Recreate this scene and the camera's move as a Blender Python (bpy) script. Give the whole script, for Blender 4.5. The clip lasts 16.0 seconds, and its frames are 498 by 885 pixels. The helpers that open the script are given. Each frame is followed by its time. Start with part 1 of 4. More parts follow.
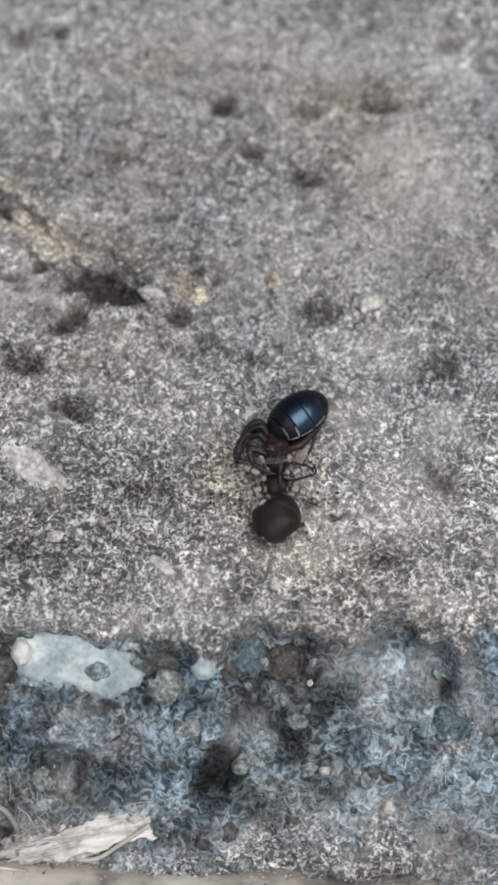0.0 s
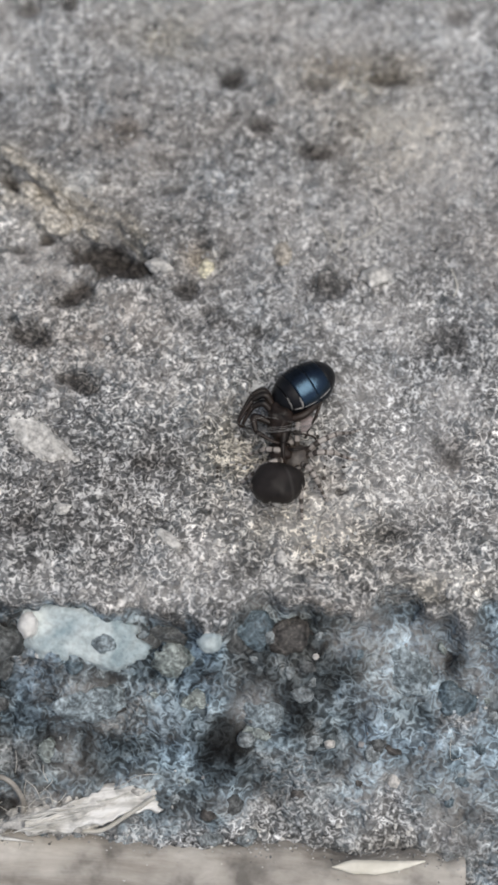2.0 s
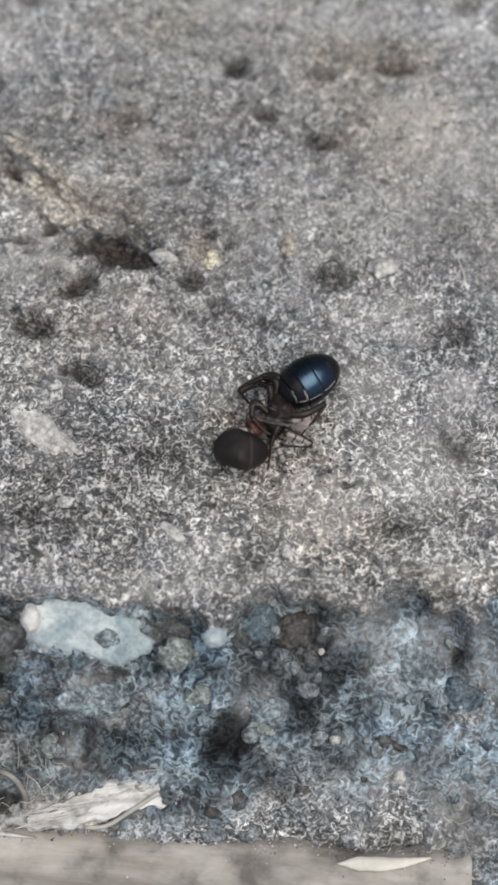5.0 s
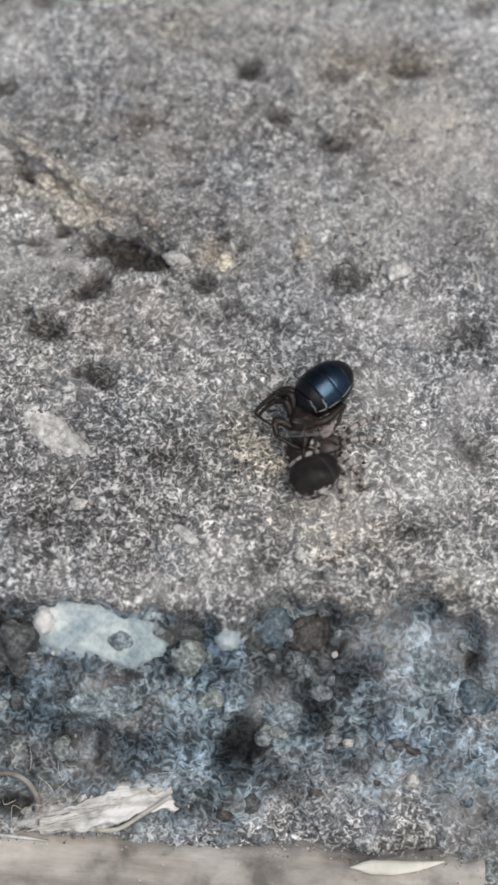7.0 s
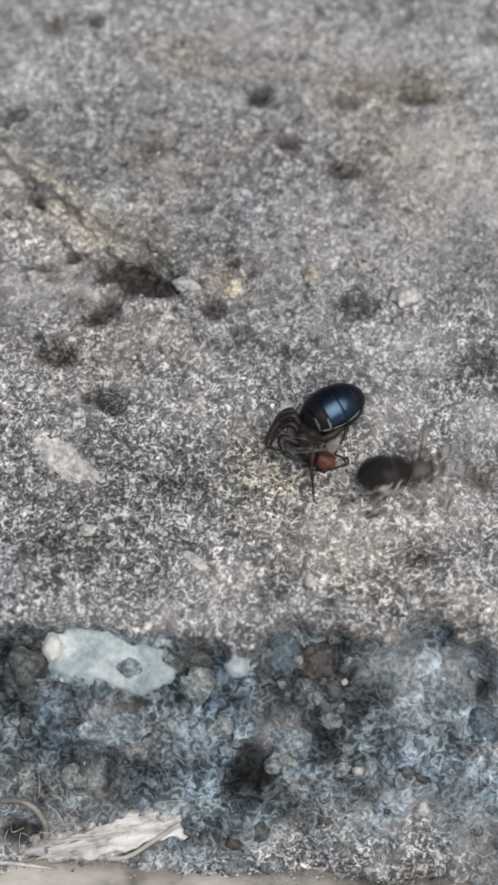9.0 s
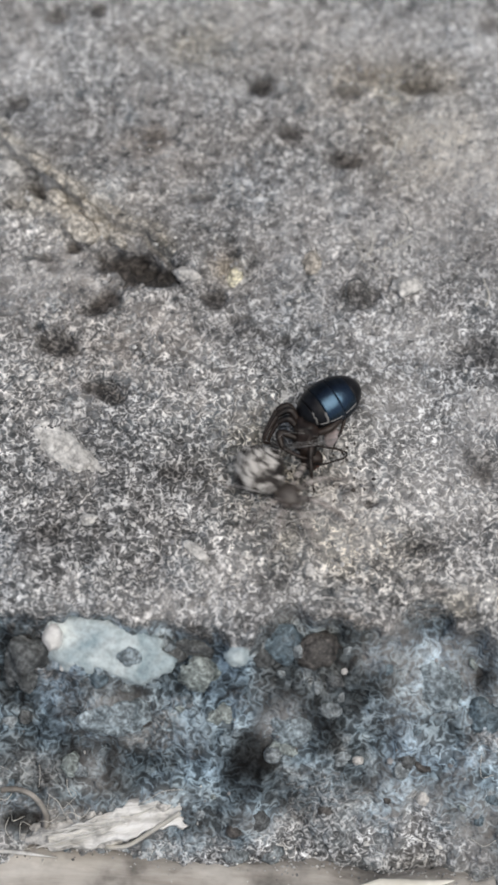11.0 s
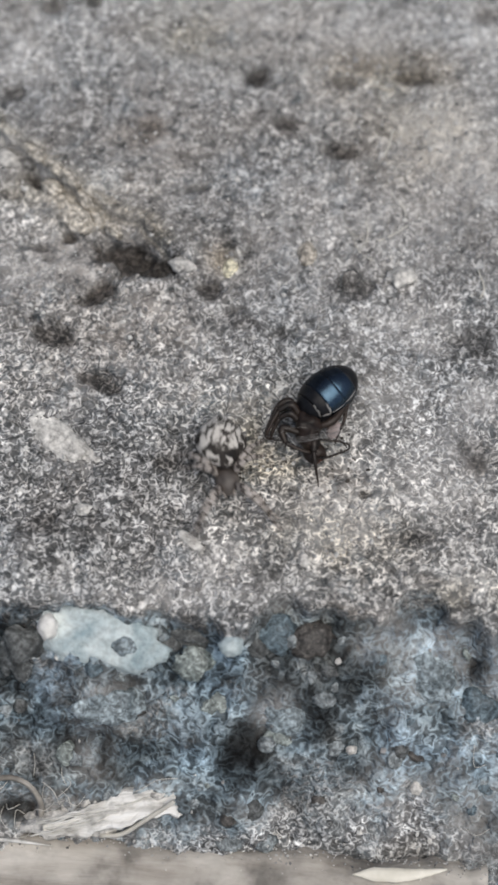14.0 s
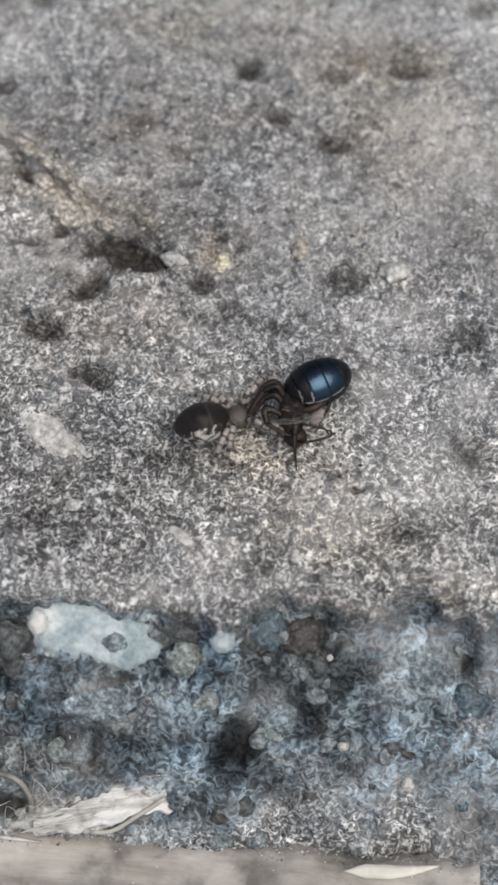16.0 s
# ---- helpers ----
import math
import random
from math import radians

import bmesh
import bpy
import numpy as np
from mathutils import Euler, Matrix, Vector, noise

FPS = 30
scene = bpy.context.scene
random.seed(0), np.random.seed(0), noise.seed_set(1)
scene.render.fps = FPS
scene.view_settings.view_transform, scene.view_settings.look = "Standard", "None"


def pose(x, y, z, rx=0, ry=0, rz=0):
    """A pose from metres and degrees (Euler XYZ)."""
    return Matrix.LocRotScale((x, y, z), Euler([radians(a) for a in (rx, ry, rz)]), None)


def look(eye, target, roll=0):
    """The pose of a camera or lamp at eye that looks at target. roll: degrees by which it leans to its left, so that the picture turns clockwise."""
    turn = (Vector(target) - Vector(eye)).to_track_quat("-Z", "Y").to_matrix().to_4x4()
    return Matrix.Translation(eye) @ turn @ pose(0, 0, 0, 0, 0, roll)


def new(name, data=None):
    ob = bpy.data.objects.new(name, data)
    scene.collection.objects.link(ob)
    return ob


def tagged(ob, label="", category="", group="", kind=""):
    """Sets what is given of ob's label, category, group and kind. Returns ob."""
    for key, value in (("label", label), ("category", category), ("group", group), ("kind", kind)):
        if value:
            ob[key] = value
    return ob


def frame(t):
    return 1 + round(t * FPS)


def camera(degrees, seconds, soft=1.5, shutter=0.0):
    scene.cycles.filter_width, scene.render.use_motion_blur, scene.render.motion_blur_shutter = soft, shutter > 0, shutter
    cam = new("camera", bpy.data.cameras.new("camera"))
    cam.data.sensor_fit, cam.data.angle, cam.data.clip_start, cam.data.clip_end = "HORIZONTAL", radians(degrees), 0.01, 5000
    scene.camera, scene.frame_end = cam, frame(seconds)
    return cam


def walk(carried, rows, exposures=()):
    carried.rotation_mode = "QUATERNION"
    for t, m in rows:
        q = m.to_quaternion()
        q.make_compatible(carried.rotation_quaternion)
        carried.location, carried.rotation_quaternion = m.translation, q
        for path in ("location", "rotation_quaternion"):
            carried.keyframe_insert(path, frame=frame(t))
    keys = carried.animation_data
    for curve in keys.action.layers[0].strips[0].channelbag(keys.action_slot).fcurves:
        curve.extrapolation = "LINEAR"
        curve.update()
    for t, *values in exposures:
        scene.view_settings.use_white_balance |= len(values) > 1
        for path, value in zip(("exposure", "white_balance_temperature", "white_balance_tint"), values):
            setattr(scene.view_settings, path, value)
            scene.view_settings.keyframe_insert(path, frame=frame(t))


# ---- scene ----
MM = 0.001

# ---- camera and its walk ----
cam = camera(18.0, 16.0, soft=3.1, shutter=0.3)
cam.data.dof.use_dof = True
cam.data.dof.focus_distance = 0.0650
cam.data.dof.aperture_fstop = 56.0
walk(cam, [
    (0, pose(-0.002432, -0.025734, 0.061050, 22.786, -0.665, -0.726)),
    (0.5, pose(-0.002305, -0.025668, 0.060981, 22.005, -0.590, -0.669)),
    (1, pose(-0.002190, -0.025611, 0.060719, 21.920, -0.212, -0.544)),
    (1.5, pose(-0.002166, -0.025668, 0.060851, 21.426, -0.069, -0.393)),
    (2, pose(-0.002443, -0.025774, 0.060993, 21.876, -0.545, -0.381)),
    (2.5, pose(-0.002490, -0.025887, 0.060979, 21.846, -0.946, -0.450)),
    (3, pose(-0.002551, -0.025579, 0.060786, 21.421, -1.072, -0.467)),
    (3.5, pose(-0.002597, -0.025469, 0.060473, 21.226, -0.876, -0.398)),
    (4, pose(-0.002536, -0.025489, 0.060440, 21.334, -0.616, -0.321)),
    (6.5, pose(-0.003247, -0.025567, 0.060241, 21.825, -0.857, -0.311)),
    (7, pose(-0.003150, -0.025493, 0.060249, 21.709, -0.585, -0.169)),
    (7.5, pose(-0.002796, -0.025464, 0.060267, 22.000, -0.000, -0.000)),
    (8, pose(-0.002837, -0.025541, 0.060214, 21.953, -0.262, -0.049)),
    (8.5, pose(-0.003230, -0.025484, 0.060312, 22.758, -0.505, 0.082)),
    (9, pose(-0.003295, -0.025380, 0.060196, 22.591, -0.410, 0.005)),
    (11.5, pose(-0.002684, -0.025535, 0.060136, 22.177, -0.015, 0.195)),
    (12, pose(-0.002595, -0.025495, 0.060180, 21.801, -0.221, 0.088)),
    (12.5, pose(-0.002601, -0.025353, 0.060285, 21.648, 0.186, 0.270)),
    (13, pose(-0.002679, -0.025236, 0.060342, 22.236, 0.117, 0.110)),
    (13.5, pose(-0.002601, -0.025334, 0.060164, 21.867, 0.141, 0.237)),
    (14, pose(-0.002769, -0.025499, 0.060332, 21.918, -0.210, 0.267)),
    (14.5, pose(-0.002407, -0.025519, 0.060295, 21.997, 0.118, 0.409)),
    (15, pose(-0.002529, -0.025485, 0.060422, 21.599, -0.382, 0.291)),
    (15.5, pose(-0.002421, -0.025375, 0.060116, 21.565, -0.099, 0.343)),
    (16, pose(-0.002653, -0.025336, 0.060075, 21.697, -0.423, 0.259)),
], exposures=[(0, 0.02, 6590, 9), (16, 0.02, 6590, 9)])

# ---- world and sun: a bright overcast sky ----
world = bpy.data.worlds.new("overcast_sky")
scene.world = world
world.use_nodes = True
wn, wl = world.node_tree.nodes, world.node_tree.links
sky = wn.new("ShaderNodeTexSky")
sky.sky_type = "NISHITA"
sky.sun_disc = False
sky.sun_elevation, sky.sun_rotation = radians(71), radians(135)
sky.air_density, sky.dust_density, sky.ozone_density = 1.0, 3.0, 1.0
wn["Background"].inputs["Strength"].default_value = 0.085
wl.new(sky.outputs["Color"], wn["Background"].inputs["Color"])
sun_data = bpy.data.lights.new("sun", "SUN")
sun_data.energy, sun_data.angle, sun_data.color = 2.2, radians(55), (1.0, 0.96, 0.90)
sun = new("sun", sun_data)
sun.matrix_world = look((0.24, -0.24, 1.0), (0, 0, 0))


# ---- materials ----
def material(name, rough=0.8, metal=0.0, specular=0.5):
    m = bpy.data.materials.new(name)
    m.use_nodes = True
    b = m.node_tree.nodes["Principled BSDF"]
    b.inputs["Roughness"].default_value = rough
    b.inputs["Metallic"].default_value = metal
    b.inputs["Specular IOR Level"].default_value = specular
    return m, m.node_tree.nodes, m.node_tree.links, b


def coords(n, l, stretch=(1, 1, 1), turn=0):
    tc, mp = n.new("ShaderNodeTexCoord"), n.new("ShaderNodeMapping")
    mp.inputs["Scale"].default_value = stretch
    mp.inputs["Rotation"].default_value = (0, 0, radians(turn))
    l.new(tc.outputs["Object"], mp.inputs["Vector"])
    return mp.outputs["Vector"]


def noise_of(n, l, vec, scale, detail=3.0, rough=0.55, warp=0.0):
    t = n.new("ShaderNodeTexNoise")
    t.inputs["Scale"].default_value = scale
    t.inputs["Detail"].default_value = detail
    t.inputs["Roughness"].default_value = rough
    t.inputs["Distortion"].default_value = warp
    l.new(vec, t.inputs["Vector"])
    return t.outputs["Fac"]


def ramp(n, l, fac, stops):
    r = n.new("ShaderNodeValToRGB")
    e = r.color_ramp.elements
    while len(e) < len(stops):
        e.new(0.5)
    for k, (at, c) in zip(e, stops):
        k.position = at
        k.color = (*(c if isinstance(c, tuple) else (c, c, c)), 1)
    l.new(fac, r.inputs["Fac"])
    return r.outputs["Color"]


def mix(n, l, a, b, fac=0.5, mode="MIX"):
    x = n.new("ShaderNodeMix")
    x.data_type, x.blend_type = "RGBA", mode
    for value, socket in ((a, x.inputs[6]), (b, x.inputs[7]), (fac, x.inputs[0])):
        if isinstance(value, bpy.types.NodeSocket):
            l.new(value, socket)
        elif isinstance(value, tuple):
            socket.default_value = (*value, 1)
        else:
            socket.default_value = value
    return x.outputs[2]


def attribute(n, name):
    a = n.new("ShaderNodeAttribute")
    a.attribute_name = name
    return a.outputs["Fac"]


def bump(n, l, b, height, distance, strength=0.6):
    k = n.new("ShaderNodeBump")
    k.inputs["Distance"].default_value = distance
    k.inputs["Strength"].default_value = strength
    l.new(height, k.inputs["Height"])
    l.new(k.outputs["Normal"], b.inputs["Normal"])


def make_concrete():
    m, n, l, b = material("weathered_concrete", 0.92, 0, 0.25)
    v = coords(n, l)
    fine = noise_of(n, l, v, 3300, 0.8, 0.5, 1.0)
    curl = noise_of(n, l, v, 3500, 0.0, 0.5, 1.0)
    mid = noise_of(n, l, v, 1250, 3, 0.6)
    broad = noise_of(n, l, v, 170, 4, 0.55)
    tint = noise_of(n, l, v, 95, 3, 0.5)
    # pale curled sinter lines with thin dark gaps between them
    grain = ramp(n, l, fine, [(0.34, 0.19), (0.45, 0.335), (0.53, 0.46), (0.66, 0.70)])
    grain = mix(n, l, grain, ramp(n, l, curl, [(0.37, 0.33), (0.43, 0.86), (0.46, 1.37), (0.54, 1.37), (0.57, 0.86), (0.63, 0.33)]), 1.0, "MULTIPLY")
    # smooth patches of cement skin between the worn places
    skin = noise_of(n, l, v, 240, 3, 0.6, 0.8)
    skin_tone = ramp(n, l, noise_of(n, l, v, 1350, 3, 0.65, 0.8), [(0.32, (0.085, 0.080, 0.077)), (0.42, (0.265, 0.255, 0.250)), (0.55, (0.365, 0.353, 0.346)), (0.68, (0.54, 0.525, 0.51))])
    grain = mix(n, l, grain, skin_tone, ramp(n, l, skin, [(0.53, 0.0), (0.64, 0.38)]))
    # the skin has stayed whole over the part that lies away from the broken edge
    grain = mix(n, l, grain, skin_tone, attribute(n, "film"))
    blotch = ramp(n, l, mid, [(0.31, 0.26), (0.40, 0.80), (0.50, 1.0), (0.60, 1.08), (0.70, 1.30)])
    col = mix(n, l, grain, blotch, 1.0, "MULTIPLY")
    col = mix(n, l, col, ramp(n, l, broad, [(0.3, 0.72), (0.7, 1.24)]), 1.0, "MULTIPLY")
    col = mix(n, l, col, ramp(n, l, tint, [(0.36, (0.98, 0.998, 1.005)), (0.64, (1.035, 0.995, 0.94))]), 1.0, "MULTIPLY")
    # ochre stains with a shape of their own
    col = mix(n, l, col, mix(n, l, col, (1.04, 0.985, 0.87), 1.0, "MULTIPLY"), attribute(n, "ochre"))
    # broken face of blue-grey aggregate
    cells = n.new("ShaderNodeTexVoronoi")
    cells.inputs["Scale"].default_value = 620
    l.new(v, cells.inputs["Vector"])
    lump = noise_of(n, l, v, 560, 4, 0.66, 1.0)
    stone = ramp(n, l, lump, [(0.34, (0.034, 0.038, 0.042)), (0.45, (0.125, 0.150, 0.165)), (0.55, (0.225, 0.265, 0.288)), (0.67, (0.47, 0.53, 0.56))])
    stone = mix(n, l, stone, ramp(n, l, cells.outputs["Color"], [(0.1, 0.78), (0.9, 1.22)]), 1.0, "MULTIPLY")
    stone = mix(n, l, stone, ramp(n, l, noise_of(n, l, v, 2300, 0.8, 0.5, 0.9), [(0.36, 0.36), (0.43, 0.98), (0.465, 1.42), (0.535, 1.42), (0.57, 0.98), (0.64, 0.42)]), 1.0, "MULTIPLY")
    # blue-grey, teal and brown stones change over from place to place
    hue = noise_of(n, l, v, 260, 2, 0.5, 0.8)
    stone = mix(n, l, stone, ramp(n, l, hue, [(0.32, (1.12, 0.98, 0.88)), (0.45, (1.02, 1.0, 0.97)), (0.54, (0.96, 1.01, 1.03)), (0.66, (0.95, 1.0, 1.05))]), 1.0, "MULTIPLY")
    cloud = noise_of(n, l, v, 165, 3, 0.6, 0.6)
    stone = mix(n, l, stone, ramp(n, l, cloud, [(0.32, (0.40, 0.38, 0.37)), (0.44, (0.78, 0.78, 0.78)), (0.54, (0.99, 1.01, 1.03)), (0.66, (1.12, 1.16, 1.19))]), 1.0, "MULTIPLY")
    stone = mix(n, l, stone, (0.93, 1.0, 1.05), 1.0, "MULTIPLY")
    col = mix(n, l, col, stone, attribute(n, "aggregate"))
    # lime-bleached and worn patches
    col = mix(n, l, col, mix(n, l, mix(n, l, col, (1.25, 1.25, 1.25), 1.0, "MULTIPLY"), (0.50, 0.485, 0.465), 0.34), attribute(n, "worn"))
    col = mix(n, l, col, mix(n, l, col, (0.72, 0.675, 0.635), 1.0, "MULTIPLY"), attribute(n, "umber"))
    # shade of pits and hollows put into colour, with lodged soil and dark patches
    col = mix(n, l, col, mix(n, l, col, (0.17, 0.155, 0.145), 1.0, "MULTIPLY"), attribute(n, "shade_dirt"))
    l.new(col, b.inputs["Base Color"])
    lumps = n.new("ShaderNodeMath")
    lumps.operation = "ADD"
    l.new(curl, lumps.inputs[0])
    l.new(mid, lumps.inputs[1])
    bump(n, l, b, lumps.outputs[0], 0.00018, 0.85)
    return m


def make_stone(name, dark, light, scale=900, rough=0.6, speck=1.0):
    m, n, l, b = material(name, rough)
    v = coords(n, l)
    big = noise_of(n, l, v, scale, 4, 0.6, 0.6)
    fine = noise_of(n, l, v, 4200, 2, 0.6)
    col = ramp(n, l, big, [(0.32, dark), (0.66, light)])
    col = mix(n, l, col, ramp(n, l, fine, [(0.36, 1 - 0.5 * speck), (0.5, 1.0), (0.66, 1 + 0.4 * speck)]), 1.0, "MULTIPLY")
    if speck >= 1.0:
        crust = noise_of(n, l, v, 3200, 0.4, 0.5, 0.9)
        col = mix(n, l, col, ramp(n, l, crust, [(0.36, 0.62), (0.43, 0.98), (0.47, 1.22), (0.53, 1.22), (0.57, 0.98), (0.64, 0.62)]), 1.0, "MULTIPLY")
    l.new(col, b.inputs["Base Color"])
    bump(n, l, b, fine, 0.00012, 0.5 * speck)
    return m


def make_wood():
    m, n, l, b = material("weathered_wood", 0.85, 0, 0.3)
    v = coords(n, l, (1, 4.5, 4.5), -3)
    grain = noise_of(n, l, v, 160, 5, 0.65, 0.4)
    v2 = coords(n, l)
    spots = noise_of(n, l, v2, 420, 4, 0.6)
    col = ramp(n, l, grain, [(0.32, (0.24, 0.215, 0.187)), (0.5, (0.365, 0.34, 0.305)), (0.68, (0.48, 0.455, 0.415))])
    col = mix(n, l, col, ramp(n, l, spots, [(0.34, 0.45), (0.5, 0.95), (0.62, 1.12)]), 1.0, "MULTIPLY")
    col = mix(n, l, col, ramp(n, l, noise_of(n, l, coords(n, l, (0.45, 3, 3), 4), 150, 4, 0.6), [(0.36, 0.55), (0.48, 0.90), (0.64, 1.12)]), 1.0, "MULTIPLY")
    l.new(col, b.inputs["Base Color"])
    bump(n, l, b, grain, 0.0002, 0.7)
    return m


def make_plain(name, dark, light, scale=2500, rough=0.5, specular=0.5, coat=0.0, metal=0.0):
    m, n, l, b = material(name, rough, metal, specular)
    v = coords(n, l)
    f = noise_of(n, l, v, scale, 3, 0.6)
    l.new(ramp(n, l, f, [(0.3, dark), (0.7, light)]), b.inputs["Base Color"])
    b.inputs["Coat Weight"].default_value = coat
    bump(n, l, b, f, 0.00005, 0.45)
    return m


def make_abdomen():
    """Chalk-white blotches on black above, plain dark brown below with one pale crossing line."""
    m, n, l, b = material("spider_abdomen", 0.5, 0, 0.22)
    v = coords(n, l)
    mott = noise_of(n, l, v, 2500, 3, 0.55, 0.8)
    top = ramp(n, l, mott, [(0.0, (0.020, 0.017, 0.015)), (0.475, (0.035, 0.030, 0.026)), (0.54, (0.50, 0.475, 0.44)), (1.0, (0.70, 0.67, 0.63))])
    under = ramp(n, l, noise_of(n, l, v, 1500, 3), [(0.3, (0.012, 0.010, 0.009)), (0.7, (0.028, 0.023, 0.021))])
    sep, tc = n.new("ShaderNodeSeparateXYZ"), n.new("ShaderNodeTexCoord")
    l.new(tc.outputs["Object"], sep.inputs[0])
    off = n.new("ShaderNodeMath")
    off.operation = "SUBTRACT"
    l.new(sep.outputs["X"], off.inputs[0])
    off.inputs[1].default_value = 0.00028
    size = n.new("ShaderNodeMath")
    size.operation = "ABSOLUTE"
    l.new(off.outputs[0], size.inputs[0])
    band = n.new("ShaderNodeMath")
    band.operation = "LESS_THAN"
    l.new(size.outputs[0], band.inputs[0])
    band.inputs[1].default_value = 0.00006
    side = n.new("ShaderNodeMath")
    side.operation = "GREATER_THAN"
    l.new(sep.outputs["Y"], side.inputs[0])
    side.inputs[1].default_value = 0.0
    stripe = n.new("ShaderNodeMath")
    stripe.operation = "MULTIPLY"
    l.new(band.outputs[0], stripe.inputs[0])
    l.new(side.outputs[0], stripe.inputs[1])
    under = mix(n, l, under, mix(n, l, under, (0.30, 0.28, 0.26), 0.07), stripe.outputs[0])
    edge = n.new("ShaderNodeMapRange")
    edge.inputs[1].default_value, edge.inputs[2].default_value = 0.00138, 0.00148
    ragged = n.new("ShaderNodeMath")
    ragged.operation = "MULTIPLY_ADD"
    l.new(noise_of(n, l, v, 1900, 2, 0.5), ragged.inputs[0])
    ragged.inputs[1].default_value = 0.0022
    l.new(sep.outputs["Z"], ragged.inputs[2])
    l.new(ragged.outputs[0], edge.inputs[0])
    l.new(mix(n, l, under, top, edge.outputs[0]), b.inputs["Base Color"])
    return m


CONCRETE = make_concrete()
WOOD = make_wood()
QUARTZ = make_stone("milky_quartz", (0.20, 0.285, 0.32), (0.73, 0.78, 0.765), 300, 0.7, 0.4)
WHITE_QUARTZ = make_stone("white_quartz", (0.58, 0.57, 0.54), (0.84, 0.83, 0.80), 500, 0.7, 0.3)
BLUE_PALE = make_stone("pale_blue_crust", (0.10, 0.128, 0.142), (0.37, 0.435, 0.465), 650, 0.75, 1.0)
DARK_STONE = make_stone("dark_basalt", (0.03, 0.033, 0.034), (0.16, 0.17, 0.17), 700, 0.7)
GREEN_STONE = make_stone("green_grey_stone", (0.09, 0.11, 0.105), (0.42, 0.47, 0.45), 900)
BLUE_STONE = make_stone("blue_slate", (0.045, 0.068, 0.082), (0.19, 0.25, 0.285), 900)
GREY_STONE = make_stone("grey_stone", (0.10, 0.118, 0.126), (0.33, 0.365, 0.375), 900)
BROWN_STONE = make_stone("brown_stone", (0.025, 0.023, 0.021), (0.135, 0.125, 0.115), 900)
CREAM = make_stone("cream_grain", (0.42, 0.38, 0.26), (0.80, 0.76, 0.60), 900)
CRUST = make_stone("cream_crust", (0.34, 0.305, 0.25), (0.72, 0.675, 0.60), 900, 0.8, 1.0)
TAN = make_stone("tan_grain", (0.28, 0.25, 0.21), (0.50, 0.46, 0.40), 1200)
PALE = make_stone("pale_lime", (0.34, 0.33, 0.31), (0.72, 0.70, 0.66), 700, 0.7, 0.8)
CHIP, cn, cl, cb = material("bleached_wood_chip", 0.75)
chip_grain = noise_of(cn, cl, coords(cn, cl, (1, 9, 9), 6), 380, 4, 0.6, 0.3)
chip_spots = noise_of(cn, cl, coords(cn, cl), 1500, 3, 0.6)
cl.new(mix(cn, cl, ramp(cn, cl, chip_grain, [(0.34, (0.45, 0.44, 0.41)), (0.52, (0.70, 0.69, 0.66)), (0.68, (0.85, 0.845, 0.825))]), ramp(cn, cl, chip_spots, [(0.34, 0.6), (0.5, 1.0)]), 1.0, "MULTIPLY"), cb.inputs["Base Color"])
bump(cn, cl, cb, chip_grain, 0.00012, 0.6)
STRAW = make_plain("pale_straw", (0.62, 0.59, 0.50), (0.82, 0.79, 0.70), 900, 0.6)
FIBRE = make_plain("pale_fibre", (0.36, 0.345, 0.31), (0.68, 0.66, 0.60), 900, 0.6)
SOIL = make_stone("dark_soil", (0.03, 0.026, 0.022), (0.16, 0.14, 0.12), 40, 0.95)
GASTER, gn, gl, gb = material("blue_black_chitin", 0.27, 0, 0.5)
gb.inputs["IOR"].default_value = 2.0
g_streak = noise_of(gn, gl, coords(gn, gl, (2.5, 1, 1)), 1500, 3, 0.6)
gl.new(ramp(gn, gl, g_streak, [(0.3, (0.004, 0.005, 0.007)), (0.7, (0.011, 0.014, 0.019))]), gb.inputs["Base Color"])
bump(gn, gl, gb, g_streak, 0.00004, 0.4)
# blue sheen confined by a gloss mask to the back's -y side; flanks dulled
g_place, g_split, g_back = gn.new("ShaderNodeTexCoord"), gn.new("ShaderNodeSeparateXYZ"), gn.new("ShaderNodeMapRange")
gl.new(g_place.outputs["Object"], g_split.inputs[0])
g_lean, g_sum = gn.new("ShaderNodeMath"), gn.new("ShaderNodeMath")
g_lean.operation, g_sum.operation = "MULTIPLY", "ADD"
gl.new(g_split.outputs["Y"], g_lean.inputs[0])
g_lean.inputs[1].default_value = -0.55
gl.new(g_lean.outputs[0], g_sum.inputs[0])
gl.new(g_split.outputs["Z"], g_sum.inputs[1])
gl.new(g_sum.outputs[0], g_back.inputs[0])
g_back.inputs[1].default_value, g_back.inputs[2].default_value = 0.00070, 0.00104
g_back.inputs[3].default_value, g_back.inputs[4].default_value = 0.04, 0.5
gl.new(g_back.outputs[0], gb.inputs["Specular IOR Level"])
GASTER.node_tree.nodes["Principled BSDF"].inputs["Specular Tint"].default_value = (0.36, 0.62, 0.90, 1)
GASTER_END = make_plain("black_chitin", (0.004, 0.004, 0.005), (0.010, 0.010, 0.012), 2600, 0.42, 0.25)
CHITIN = make_plain("brown_black_chitin", (0.002, 0.0017, 0.0015), (0.034, 0.023, 0.018), 1300, 0.45, 0.25)
RIM = make_plain("pale_membrane", (0.05, 0.048, 0.046), (0.32, 0.31, 0.295), 2600, 0.5)
SILK = make_plain("silk_wad", (0.20, 0.165, 0.16), (0.46, 0.40, 0.39), 1500, 0.7, 0.2)
RED = make_plain("red_brown_chitin", (0.045, 0.015, 0.010), (0.17, 0.062, 0.042), 1600, 0.45, 0.3)
